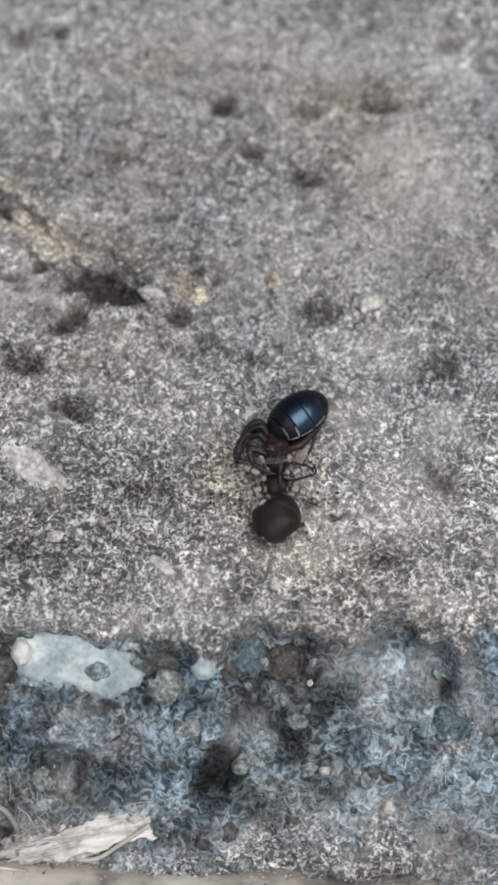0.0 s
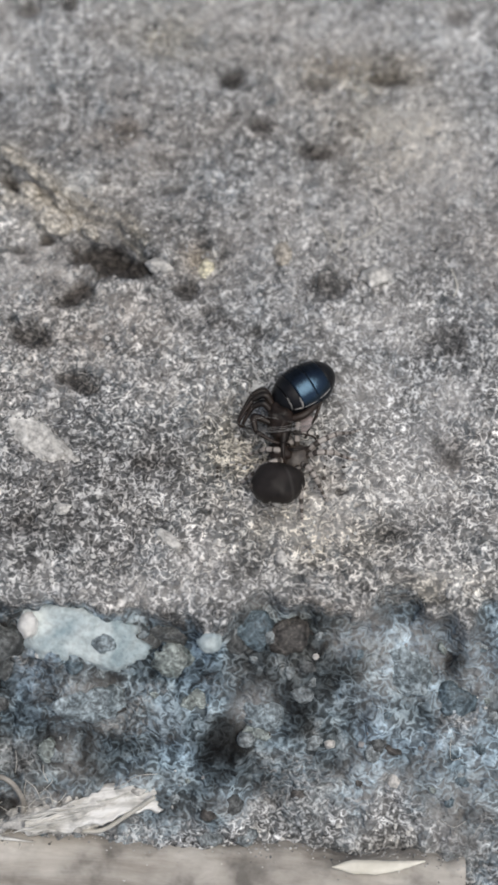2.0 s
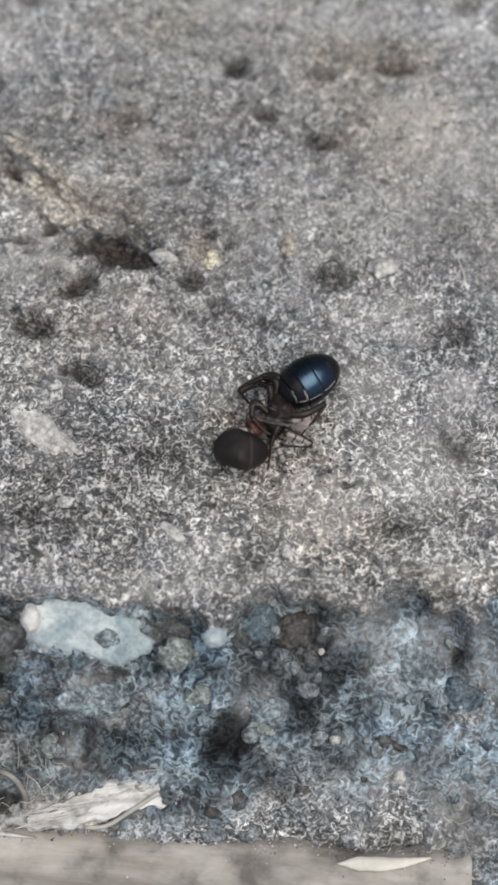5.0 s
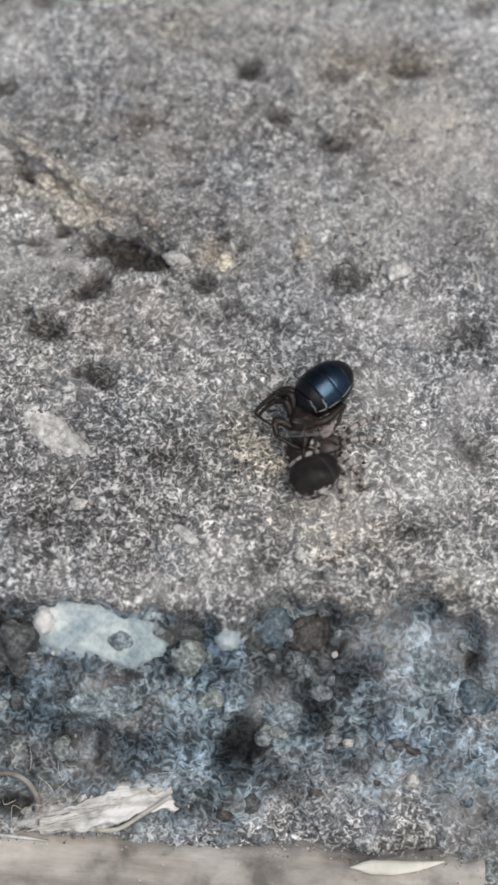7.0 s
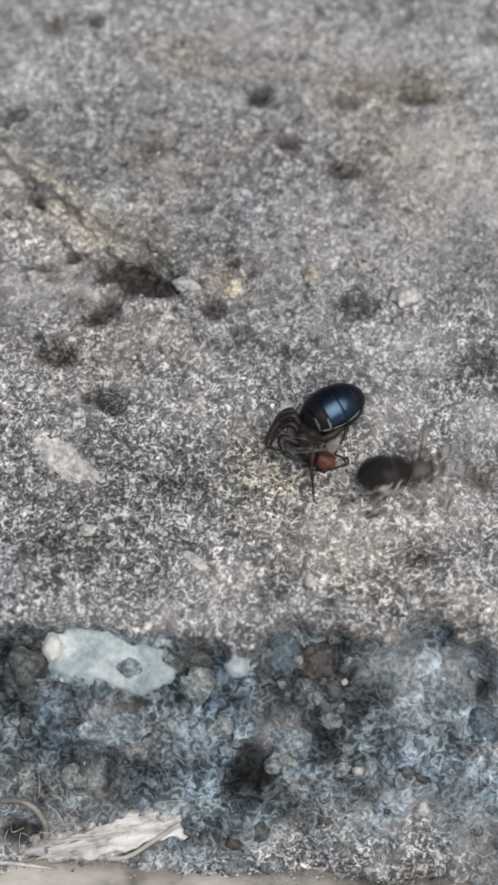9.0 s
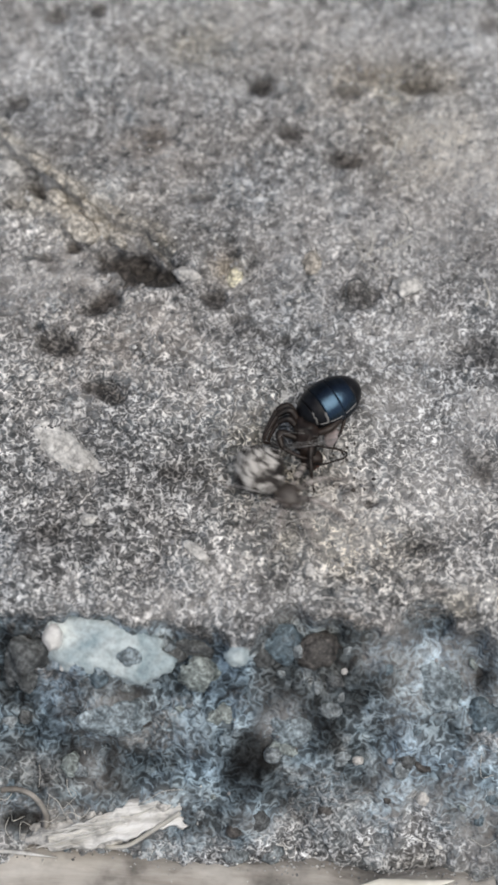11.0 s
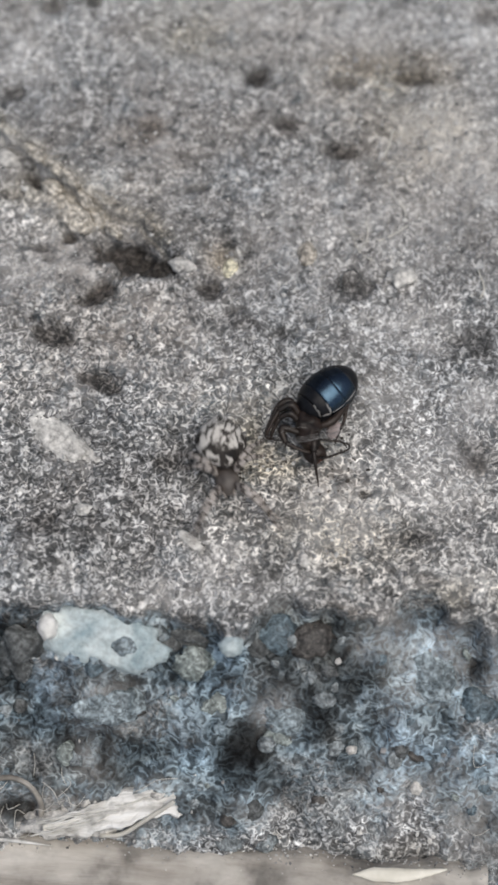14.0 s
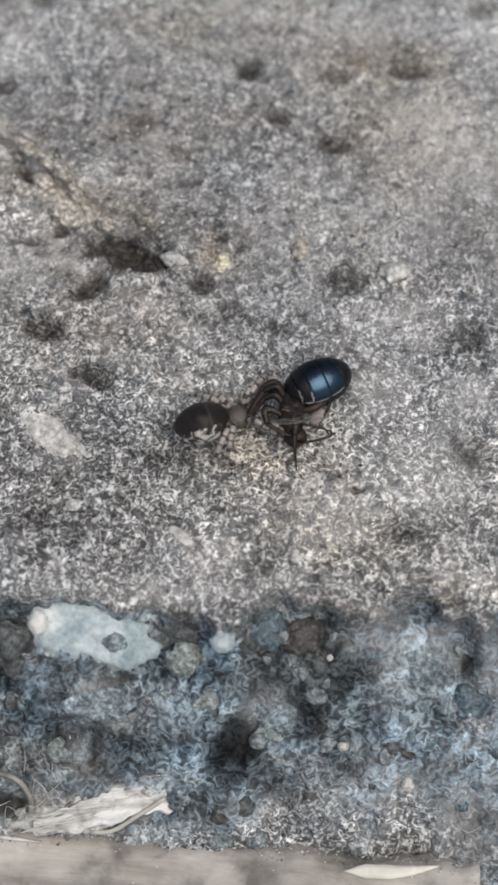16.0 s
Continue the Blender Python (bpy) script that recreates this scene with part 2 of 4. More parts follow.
ANT_LEG = make_plain("ant_leg_chitin", (0.003, 0.0025, 0.002), (0.040, 0.028, 0.022), 1300, 0.42, 0.3)
ABDOMEN = make_abdomen()
BROWN = make_plain("brown_cuticle", (0.030, 0.025, 0.022), (0.11, 0.094, 0.083), 2600, 0.5)
LEG_PALE = make_plain("pale_leg", (0.22, 0.195, 0.175), (0.42, 0.385, 0.355), 2600, 0.5)
LEG_DARK = make_plain("dark_leg_ring", (0.03, 0.024, 0.02), (0.08, 0.062, 0.05), 2600, 0.5)


# ---- mesh helpers (lengths in millimetres) ----
def part(name, bm, mats, parent=None, label=""):
    me = bpy.data.meshes.new(name)
    bmesh.ops.recalc_face_normals(bm, faces=bm.faces)
    bm.to_mesh(me)
    bm.free()
    for m in (mats if isinstance(mats, (list, tuple)) else (mats,)):
        me.materials.append(m)
    for p in me.polygons:
        p.use_smooth = True
    ob = new(name, me)
    if parent:
        ob.parent = parent
    if label:
        tagged(ob, label)
    return ob


def empty(name, m=None):
    ob = new(name)
    ob.empty_display_size = 0.001
    if m:
        ob.matrix_basis = m
    return ob


def place(x, y, z, rx=0, ry=0, rz=0):
    return pose(x * MM, y * MM, z * MM, rx, ry, rz)


def tube(bm, pts, radii, sides=8, smooth=3, rings=None):
    """A bent tapering tube through pts; rings(k) gives the material of a stretch from 0 to 1 along it."""
    pts = [Vector(p) for p in pts]
    path, rad = [], []
    for i in range(len(pts) - 1):
        p0, p1, p2, p3 = pts[max(i - 1, 0)], pts[i], pts[i + 1], pts[min(i + 2, len(pts) - 1)]
        for k in range(smooth):
            t = k / smooth
            path.append(0.5 * ((2 * p1) + (p2 - p0) * t + (2 * p0 - 5 * p1 + 4 * p2 - p3) * t * t + (3 * p1 - p0 - 3 * p2 + p3) * t ** 3))
            rad.append(radii[i] * (1 - t) + radii[i + 1] * t)
    path.append(pts[-1])
    rad.append(radii[-1])
    loops, side = [], None
    for i, p in enumerate(path):
        d = (path[min(i + 1, len(path) - 1)] - path[max(i - 1, 0)]).normalized()
        if side is None:
            side = d.orthogonal().normalized()
        side = (side - d * side.dot(d)).normalized()
        up = d.cross(side)
        loops.append([bm.verts.new((p + (side * math.cos(a) + up * math.sin(a)) * rad[i]) * MM) for a in (2 * math.pi * k / sides for k in range(sides))])
    for i in range(len(loops) - 1):
        for k in range(sides):
            f = bm.faces.new((loops[i][k], loops[i][(k + 1) % sides], loops[i + 1][(k + 1) % sides], loops[i + 1][k]))
            if rings:
                f.material_index = rings(i / (len(loops) - 1))
    bm.faces.new(loops[0])
    bm.faces.new(list(reversed(loops[-1])))
    return bm


def blob(rx, ry, rz, rough=0.0, seed=0, fine=2, squash=None):
    """An uneven rounded body with the given half sizes."""
    bm = bmesh.new()
    bmesh.ops.create_icosphere(bm, subdivisions=fine, radius=1)
    for v in bm.verts:
        d = v.co.normalized()
        k = 1 + rough * noise.fractal(d * 1.7 + Vector((seed * 3.1, seed * 1.7, 0)), 1.0, 2.0, 3)
        c = Vector((d.x * rx, d.y * ry, d.z * rz)) * k
        if squash:
            c = squash(c)
        v.co = c * MM
    return bm


def angular(rx, ry, rz, seed, cuts=9):
    """A broken stone: a rounded body with flat facets cut off."""
    rng = random.Random(seed)
    bm = bmesh.new()
    bmesh.ops.create_icosphere(bm, subdivisions=3, radius=1)
    planes = []
    for _ in range(cuts):
        d = Vector((rng.uniform(-1, 1), rng.uniform(-1, 1), rng.uniform(-0.6, 1))).normalized()
        planes.append((d, rng.uniform(0.62, 0.9)))
    for v in bm.verts:
        c = v.co.copy()
        for d, k in planes:
            over = c.dot(d) - k
            if over > 0:
                c -= d * over
        c *= 1 + 0.45 * noise.noise(c * 1.5 + Vector((seed * 2.7, 0, 0))) + 0.12 * noise.noise(c * 5 + Vector((seed, 0, 0)))
        v.co = Vector((c.x * rx, c.y * ry, c.z * rz)) * MM
    return bm


# ---- the concrete slab: level top, broken sloping front ----
EDGE_Y, FOOT_Y, FOOT_Z = -8.376, -17.336, -7.0
LATTICE = np.random.RandomState(7).rand(512, 512)


def value_noise(x, y, size, shift):
    u, v = x / size + shift * 17.3, y / size + shift * 9.7
    i, j = np.floor(u).astype(int), np.floor(v).astype(int)
    f, g = u - i, v - j
    f, g = f * f * (3 - 2 * f), g * g * (3 - 2 * g)
    L = lambda a, c: LATTICE[a % 512, c % 512]
    return (L(i, j) * (1 - f) + L(i + 1, j) * f) * (1 - g) + (L(i, j + 1) * (1 - f) + L(i + 1, j + 1) * f) * g - 0.5


def layered(x, y, size, octaves, shift, fall=0.55):
    total, amp = 0, 1.0
    for k in range(octaves):
        total = total + amp * value_noise(x, y, size / 2 ** k, shift + k)
        amp *= fall
    return total


# pits: place, half length, half width, turn, depth
PITS_FAR = [
    ((-12.18, 11.30), 0.5, 0.3, -40, 0.8), ((-2.44, 16.78), 0.62, 0.55, 40, 0.85), ((4.77, 16.62), 1.0, 0.28, 0, 0.5), ((1.68, 16.41), 0.55, 0.3, 10, 0.4),
    ((-1.17, 14.30), 0.45, 0.4, 0, 0.5), ((1.34, 12.81), 0.75, 0.4, 0, 0.45), ((-13.52, 15.62), 0.5, 0.4, 0, 0.6), ((-9.98, 20.90), 0.35, 0.4, 0, 0.7),
    ((-11.76, 20.77), 0.6, 0.4, 30, 0.6), ((-8.02, 11.24), 0.26, 0.26, 0, 0.45), ((-7.18, 13.91), 0.4, 0.25, 0, 0.4), ((8.32, 20.20), 0.6, 0.5, 0, 0.5),
]
PITS_RIDGE = [
    ((-8.15, 7.42), 1.25, 0.62, -14, 1.3), ((-6.75, 7.02), 1.0, 0.48, -20, 1.3), ((-9.13, 5.80), 0.85, 0.5, 20, 0.95), ((-4.47, 5.85), 0.68, 0.45, -20, 0.7),
    ((2.16, 5.85), 0.75, 0.5, 10, 0.6), ((-11.10, 3.65), 0.9, 0.42, -8, 0.72), ((-9.33, 9.21), 0.32, 0.16, -45, 0.9), ((-10.21, 9.78), 0.26, 0.2, 0, 0.9),
    ((-10.50, 8.34), 0.28, 0.26, 0, 0.8), ((-11.73, 7.84), 0.7, 0.25, -10, 0.6), ((-5.07, 10.84), 0.5, 0.2, 0, 0.35), ((-3.30, 4.72), 0.5, 0.25, 0, 0.25),
    ((-1.14, 3.78), 0.7, 0.25, 0, 0.2), ((-11.39, 7.31), 0.55, 0.3, 0, 0.35), ((-13.28, 10.55), 0.5, 0.3, 0, 0.4),
]
PITS_NEAR = [
    ((-8.98, 1.60), 0.95, 0.42, -25, 0.75), ((2.09, -3.50), 0.24, 0.2, 0, 0.4), ((4.51, -7.10), 0.7, 0.35, -15, 0.4), ((-5.95, -2.06), 0.6, 0.3, 20, 0.25),
    ((6.28, 3.38), 0.6, 0.35, 0, 0.3), ((2.69, -4.11), 0.15, 0.13, 0, 0.3),
]
PITS_FACE = [
    ((-12.21, -15.27), 0.6, 0.42, 0, 0.9), ((-3.00, -13.24), 1.0, 0.85, 0, 0.8), ((-4.95, -9.14), 0.95, 0.4, -10, 0.8), ((-12.05, -9.61), 1.0, 1.2, 0, 0.9),
    ((6.67, -10.19), 0.5, 0.4, 0, 0.7), ((1.27, -11.06), 0.5, 0.4, 0, 0.6), ((-8.56, -13.14), 0.4, 0.7, 0, 0.5), ((0.15, -12.14), 0.7, 1.2, 0, 0.4),
    ((-10.09, -11.26), 0.5, 0.3, 0, 0.4),
]
PITS = PITS_FAR + PITS_RIDGE + PITS_NEAR + PITS_FACE
# darkened and umber patches: place, half length, half width
DUSK_TOP = [
    ((-3.22, 4.20), 1.0, 0.35), ((-10.85, -4.85), 0.6, 0.35), ((-5.01, -2.99), 1.0, 0.4), ((6.69, 3.37), 0.9, 0.7), ((7.03, -2.16), 1.5, 0.5), ((1.54, 3.68), 0.7, 0.3), ((4.29, -5.30), 1.0, 0.35),
    ((-5.95, -2.14), 1.3, 0.5), ((-10.35, -4.95), 1.4, 0.7), ((7.00, 3.38), 1.0, 0.8), ((6.50, -1.52), 0.9, 0.5), ((1.62, 6.25), 0.75, 0.55),
]
# dark stones, and the shade of hollows under the rim put into colour
DUSK_FACE = [
    ((-4.55, -9.45), 0.75, 0.55), ((-5.6, -10.0), 0.35, 0.7), ((-11.6, -9.1), 0.6, 0.7), ((8.0, -9.0), 0.5, 0.7), ((-0.4, -12.3), 0.55, 1.7), ((6.15, -10.45), 0.4, 0.35), ((0.3, -9.3), 0.7, 0.6),
    ((-12.13, -8.85), 1.2, 0.9), ((-5.17, -8.95), 1.4, 0.5), ((-1.43, -14.44), 0.9, 0.6),
    ((-1.20, -9.42), 0.25, 0.9), ((-3.05, -13.14), 1.3, 1.1), ((-9.05, -10.68), 1.3, 0.35), ((-6.21, -10.38), 0.6, 0.9),
    ((-10.38, -12.74), 0.7, 0.7), ((-11.96, -9.90), 1.0, 1.7), ((-5.07, -9.19), 1.2, 0.5),
    ((-1.46, -10.29), 0.7, 0.7), ((-3.04, -10.48), 0.7, 0.4), ((6.56, -10.29), 0.6, 0.5), ((-7.30, -13.14), 0.5, 0.6),
]
UMBER_TOP = [
    ((-3.80, 8.00), 1.6, 1.6), ((-8.15, 14.06), 4.2, 2.2), ((3.64, 17.39), 2.6, 0.9), ((-1.55, 14.20), 1.2, 0.7),
    ((1.47, 12.87), 1.2, 0.5),
]
UMBER_FACE = [
    ((4.9, -12.3), 1.0, 0.8),    ((-4.9, -12.2), 1.0, 1.3), ((2.3, -10.6), 0.9, 1.2),
    ((-6.75, -14.54), 1.4, 0.8), ((1.00, -9.23), 1.4, 1.0), ((-6.02, -12.34), 0.7, 0.8), ((-7.08, -13.54), 1.5, 1.2),
    ((2.30, -11.26), 1.0, 1.3), ((-10.23, -14.64), 1.6, 0.7), ((0.78, -9.23), 1.0, 0.8),
]
UMBER = UMBER_TOP + UMBER_FACE
# broad darker patches over the top: place, half length, half width
DARKER_TOP = [((-9.0, -3.2), 4.6, 3.4), ((-9.5, 4.2), 4.0, 2.4)]
# ochre stains: place, half length, half width
STAINS_TOP = [
    ((-1.89, -1.26), 2.3, 2.2), ((0.83, -5.19), 2.6, 1.6), ((-11.06, 10.84), 2.4, 0.9), ((-9.64, 9.55), 1.4, 0.7),
    ((3.62, 16.78), 2.8, 1.4), ((5.29, 13.76), 2.6, 2.0), ((6.38, -7.80), 2.0, 0.8), ((-5.17, 19.26), 2.2, 1.6),
    ((-3.80, 7.17), 0.8, 0.8),
]
STAINS = STAINS_TOP

# bleached patches: place, half length, half width
WORN_FAR = [
    ((6.18, 11.13), 2.6, 2.6), ((4.48, 19.26), 2.0, 1.5), ((5.12, 9.69), 3.0, 2.2), ((1.35, 19.26), 3.0, 1.2),
    ((-12.60, 7.17), 2.0, 0.8), ((6.32, 14.06), 2.0, 1.6), ((-3.08, 20.20), 2.4, 1.2), ((-10.74, 9.41), 1.3, 0.7),
    ((-10.77, 10.12), 1.3, 1.0), ((7.86, 18.94), 1.8, 2.0), ((-12.90, 17.39), 1.6, 1.4),
]
WORN_NEAR = [
    ((-3.61, -6.39), 1.4, 1.1), ((3.91, 3.91), 2.6, 1.2), ((1.97, 3.38), 1.2, 1.0), ((3.09, 1.03), 1.8, 1.6),
    ((1.30, -4.71), 3.2, 1.3), ((-4.84, -7.80), 4.0, 0.7), ((5.03, -3.00), 2.5, 2.4), ((6.63, 1.03), 1.2, 1.0),
    ((5.96, -7.33), 2.2, 0.6),
]
WORN_FACE = [
    ((7.5, -10.6), 0.9, 1.5),
    ((3.02, -9.14), 1.0, 0.9), ((1.91, -9.61), 0.7, 0.6), ((5.05, -9.23), 1.4, 0.7), ((5.32, -10.19), 1.8, 1.2),
    ((-8.28, -11.46), 1.3, 0.8), ((4.21, -10.68), 1.3, 1.8),
]
WORN_FOOT = [
    ((6.54, -16.59), 1.6, 1.0), ((6.53, -11.75), 1.4, 1.6),
    ((-10.27, -15.56), 4.2, 0.95), ((-6.76, -14.85), 1.4, 0.6), ((6.84, -13.34), 1.2, 1.6), ((6.69, -14.95), 1.6, 2.2),
    ((-1.56, -11.91), 0.9, 0.8), ((6.36, -15.36), 1.3, 1.6), ((3.91, -14.95), 1.6, 1.6),
    ((-9.04, -13.74), 0.9, 0.9), ((-2.12, -15.36), 1.0, 0.6),
]
WORN = WORN_FAR + WORN_NEAR + WORN_FACE + WORN_FOOT


# bites (+) and noses (-) along the broken edge: place, reach, half width
SCALLOPS = [(-10.2, 0.35, 1.0), (-4.9, -0.55, 0.8), (-3.3, -1.1, 0.8), (-1.25, 0.55, 0.75), (2.4, -0.1, 1.0), (4.2, 0.95, 0.9), (7.1, -0.75, 0.6), (8.1, 0.2, 0.4)]


def slab_fields(X, Y):
    wave = EDGE_Y + 0.6 * layered(X, X * 0, 1.9, 3, 3) + 0.7 * layered(X, Y, 1.0, 3, 31)
    wave = wave + sum(reach * np.exp(-((X - px) / half) ** 2) for px, reach, half in SCALLOPS)
    drop = np.clip(wave - Y, 0, None)
    hold = np.exp(-drop / 2.2)
    fall = np.clip(drop * hold + (EDGE_Y - Y) * (1 - hold), 0, None)
    run = EDGE_Y - FOOT_Y
    Z = np.where(drop > 0, np.maximum(FOOT_Z - 0.4, -fall * (-FOOT_Z / run) - 0.35 * (1 - np.exp(-drop * 3)) - 0.75 * (1 - np.exp(-drop * 4)) * np.exp(-drop / 1.6)), 0.0)
    near = np.exp(-np.clip(np.maximum(np.abs(X) - 16, np.abs(Y - 2) - 26), 0, None) / 12)
    face = 1 / (1 + np.exp(-(drop - 0.12) * 16))
    fine = layered(X, Y, 0.34, 3, 11, 0.7)
    grit = layered(X, Y, 1.5, 3, 19)
    swell = layered(X, Y, 7.0, 3, 23)
    Z = Z + near * (0.10 * fine + 0.14 * grit + 0.35 * swell + face * (1.0 * layered(X, Y, 2.2, 4, 41) + 0.5 * np.abs(layered(X, Y, 1.1, 2, 43)) + 0.06 * fine))
    # the flaked ridge that runs down to the long pit
    (ax, ay), (bx, by) = (-13.97, 13.76), (-6.25, 7.58)
    tx, ty = bx - ax, by - ay
    ll = math.hypot(tx, ty)
    along = ((X - ax) * tx + (Y - ay) * ty) / ll
    across = (-(X - ax) * ty + (Y - ay) * tx) / ll + 0.6 * layered(X, Y, 1.6, 3, 51)
    on = np.clip(1 - np.clip(along - ll, 0, None) / 2.5, 0, 1)
    Z = Z + near * on * (0.5 / (1 + np.exp(np.clip(-across * 26, -40, 40))) * np.exp(-np.clip(across, 0, None) / 3.0) - 0.16 * np.exp(-((across + 0.16) / 0.12) ** 2))
    shade_dirt = 0 * X
    # pits are lowered and also darkened in colour by their depth
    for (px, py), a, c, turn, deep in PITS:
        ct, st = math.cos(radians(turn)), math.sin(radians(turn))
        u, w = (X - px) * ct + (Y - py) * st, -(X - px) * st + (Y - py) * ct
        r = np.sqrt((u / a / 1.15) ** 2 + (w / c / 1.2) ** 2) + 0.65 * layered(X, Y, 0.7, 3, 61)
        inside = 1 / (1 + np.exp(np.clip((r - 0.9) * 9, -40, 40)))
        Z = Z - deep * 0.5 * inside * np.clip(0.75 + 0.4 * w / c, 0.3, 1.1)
        shade_dirt = np.maximum(shade_dirt, np.clip(inside * (0.30 + deep * 0.75), 0, 0.97))
    shade_dirt = np.maximum(shade_dirt, 0.6 * np.exp(-((across + 0.24 + 0.3 * layered(X, Y, 0.9, 2, 55)) / 0.13) ** 2) * on * (along < ll) * np.clip(0.3 + 2.4 * layered(X, Y, 1.1, 2, 57), 0, 1))
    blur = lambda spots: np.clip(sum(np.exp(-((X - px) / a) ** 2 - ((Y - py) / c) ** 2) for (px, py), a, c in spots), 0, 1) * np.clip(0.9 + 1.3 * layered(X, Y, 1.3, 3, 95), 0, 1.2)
    shade_dirt = np.maximum(shade_dirt, np.maximum(0.5 * np.clip(blur(DUSK_FACE), 0, 1), 0.72 * np.clip(blur(DUSK_TOP), 0, 1)))
    umber = np.clip(blur(UMBER) + 0.5 * blur(DARKER_TOP), 0, 1)
    ochre = 0.9 * np.exp(-((across - 0.25) / 0.45) ** 2) * on * (along < ll)
    for (px, py), a, c in STAINS:
        ochre = np.maximum(ochre, np.exp(-((X - px) / a) ** 2 - ((Y - py) / c) ** 2))
    worn = 0 * X
    for (px, py), a, c in WORN:
        worn = np.maximum(worn, np.exp(-((X - px) / a) ** 2 - ((Y - py) / c) ** 2))
    worn = np.maximum(worn, 1.2 * np.exp(-((across - 0.06) / 0.16) ** 2) * on * (along < ll - 1))
    worn = np.clip(worn * (1 + 1.4 * layered(X, Y, 1.8, 3, 91)), 0, 1)
    ochre = np.clip(ochre * (1 + 1.2 * layered(X, Y, 1.4, 3, 71)), 0, 1)
    film = np.clip((Y - 2.0) / 9, 0, 0.46) * np.clip(0.85 + 1.1 * layered(X, Y, 3.2, 3, 97), 0, 1)
    patchy = np.clip(1.05 - np.clip((drop - 6.6) / 1.6, 0, 1) + 0.9 * layered(X, Y, 2.6, 3, 81), 0, 1)
    return Z, ochre, face * patchy, worn, shade_dirt, umber, film


def spread(lo, hi, step, far_lo, far_hi, n=26):
    core = np.arange(lo, hi + step, step)
    low = lo - (np.geomspace(step, lo - far_lo, n))[::-1]
    high = hi + step + np.geomspace(step, far_hi - hi, n)
    return np.concatenate([low, core, high])


def slab():
    xs = spread(-13.5, 13.5, 0.062, -400, 400)
    ys = spread(-20.5, 26.0, 0.066, -60, 500)
    X, Y = np.meshgrid(xs, ys)
    Z, ochre, agg, worn, shade_dirt, umber, film = slab_fields(X, Y)
    nx, ny = len(xs), len(ys)
    co = np.stack([X, Y, Z], -1).reshape(-1, 3) * MM
    i = np.arange(nx * ny).reshape(ny, nx)
    quads = np.stack([i[:-1, :-1], i[:-1, 1:], i[1:, 1:], i[1:, :-1]], -1).reshape(-1, 4)
    me = bpy.data.meshes.new("ground")
    me.vertices.add(len(co))
    me.vertices.foreach_set("co", co.ravel())
    me.loops.add(quads.size)
    me.loops.foreach_set("vertex_index", quads.ravel())
    me.polygons.add(len(quads))
    me.polygons.foreach_set("loop_start", np.arange(0, quads.size, 4))
    me.polygons.foreach_set("use_smooth", np.ones(len(quads), bool))
    for name, field in (("ochre", ochre), ("aggregate", agg), ("worn", worn), ("shade_dirt", shade_dirt), ("umber", umber), ("film", film)):
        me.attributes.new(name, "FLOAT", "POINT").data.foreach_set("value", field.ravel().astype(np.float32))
    me.update()
    me.materials.append(CONCRETE)
    return tagged(new("ground", me), "weathered grey concrete slab with a broken blue-grey front edge", "concrete slab", kind="structure")


slab()


def height(x, y):
    return float(slab_fields(np.array([[x]], float), np.array([[y]], float))[0][0, 0])


def soil():
    bm = bmesh.new()
    bmesh.ops.create_grid(bm, x_segments=40, y_segments=40, size=60)
    for v in bm.verts:
        v.co.z = -0.055 + 0.01 * noise.noise(v.co * 0.4)
    return tagged(part("soil", bm, SOIL), "dark bare soil around the concrete slab", "soil", kind="structure")


soil()


def board():
    """The grey board along the foot of the slab's broken face."""
    (ax, ay), (bx, by) = (-13.09, -16.14), (3.29, -17.39)
    thing = empty("wooden_board", place(ax, ay, -6.35, 0, 0, math.degrees(math.atan2(by - ay, bx - ax))))
    ex, ey = (7.30, -17.80)
    xs, ys = np.linspace(-60, math.hypot(ex - ax, ey - ay), 420), np.linspace(-40, 0.4, 160)
    bm = bmesh.new()
    rows = []
    for y in ys:
        row = []
        for x in xs:
            rough = 0.10 * noise.fractal(Vector((x * 0.5, y * 3.0, 1)), 1, 2, 4)
            edge = 0.5 * noise.noise(Vector((x * 0.35, 0, 5))) + 0.22 * noise.noise(Vector((x * 1.6, 0, 8))) if y > -0.6 else 0
            row.append(bm.verts.new(Vector((x, y + edge, rough - max(0, y + 0.35) ** 2 * 1.2)) * MM))
        rows.append(row)
    for a, b in zip(rows, rows[1:]):
        for k in range(len(xs) - 1):
            bm.faces.new((a[k], a[k + 1], b[k + 1], b[k]))
    rim = [e for e in bm.edges if len(e.link_faces) == 1]
    made = bmesh.ops.extrude_edge_only(bm, edges=rim)["geom"]
    for v in made:
        if isinstance(v, bmesh.types.BMVert):
            v.co.z -= 0.004
    part("plank", bm, WOOD, thing)
    return tagged(thing, "weathered grey wooden board along the foot of the slab", "board")


board()


# ---- stones and flakes set in the concrete ----
def stone(name, at, size, mat, label, seed, sink=0.35, turn=0, tilt=0, category="stone", group="", facets=9, smooth=False):
    x, y = at
    bm = blob(*size, 0.24, seed, 4 if size[0] > 1 else 3) if smooth else angular(*size, seed, facets)
    for v in bm.verts:
        q = v.co * 1000 + Vector((seed * 1.3, seed * 0.7, seed))
        v.co *= 1 + 0.16 * noise.noise(q * 2.2) + 0.07 * noise.noise(q * 6.0)
    ob = part(name, bm, mat)
    ob.matrix_basis = place(x, y, height(x, y) + size[2] * (1 - 2 * sink), tilt, 0, turn)
    return tagged(ob, label, category, group)


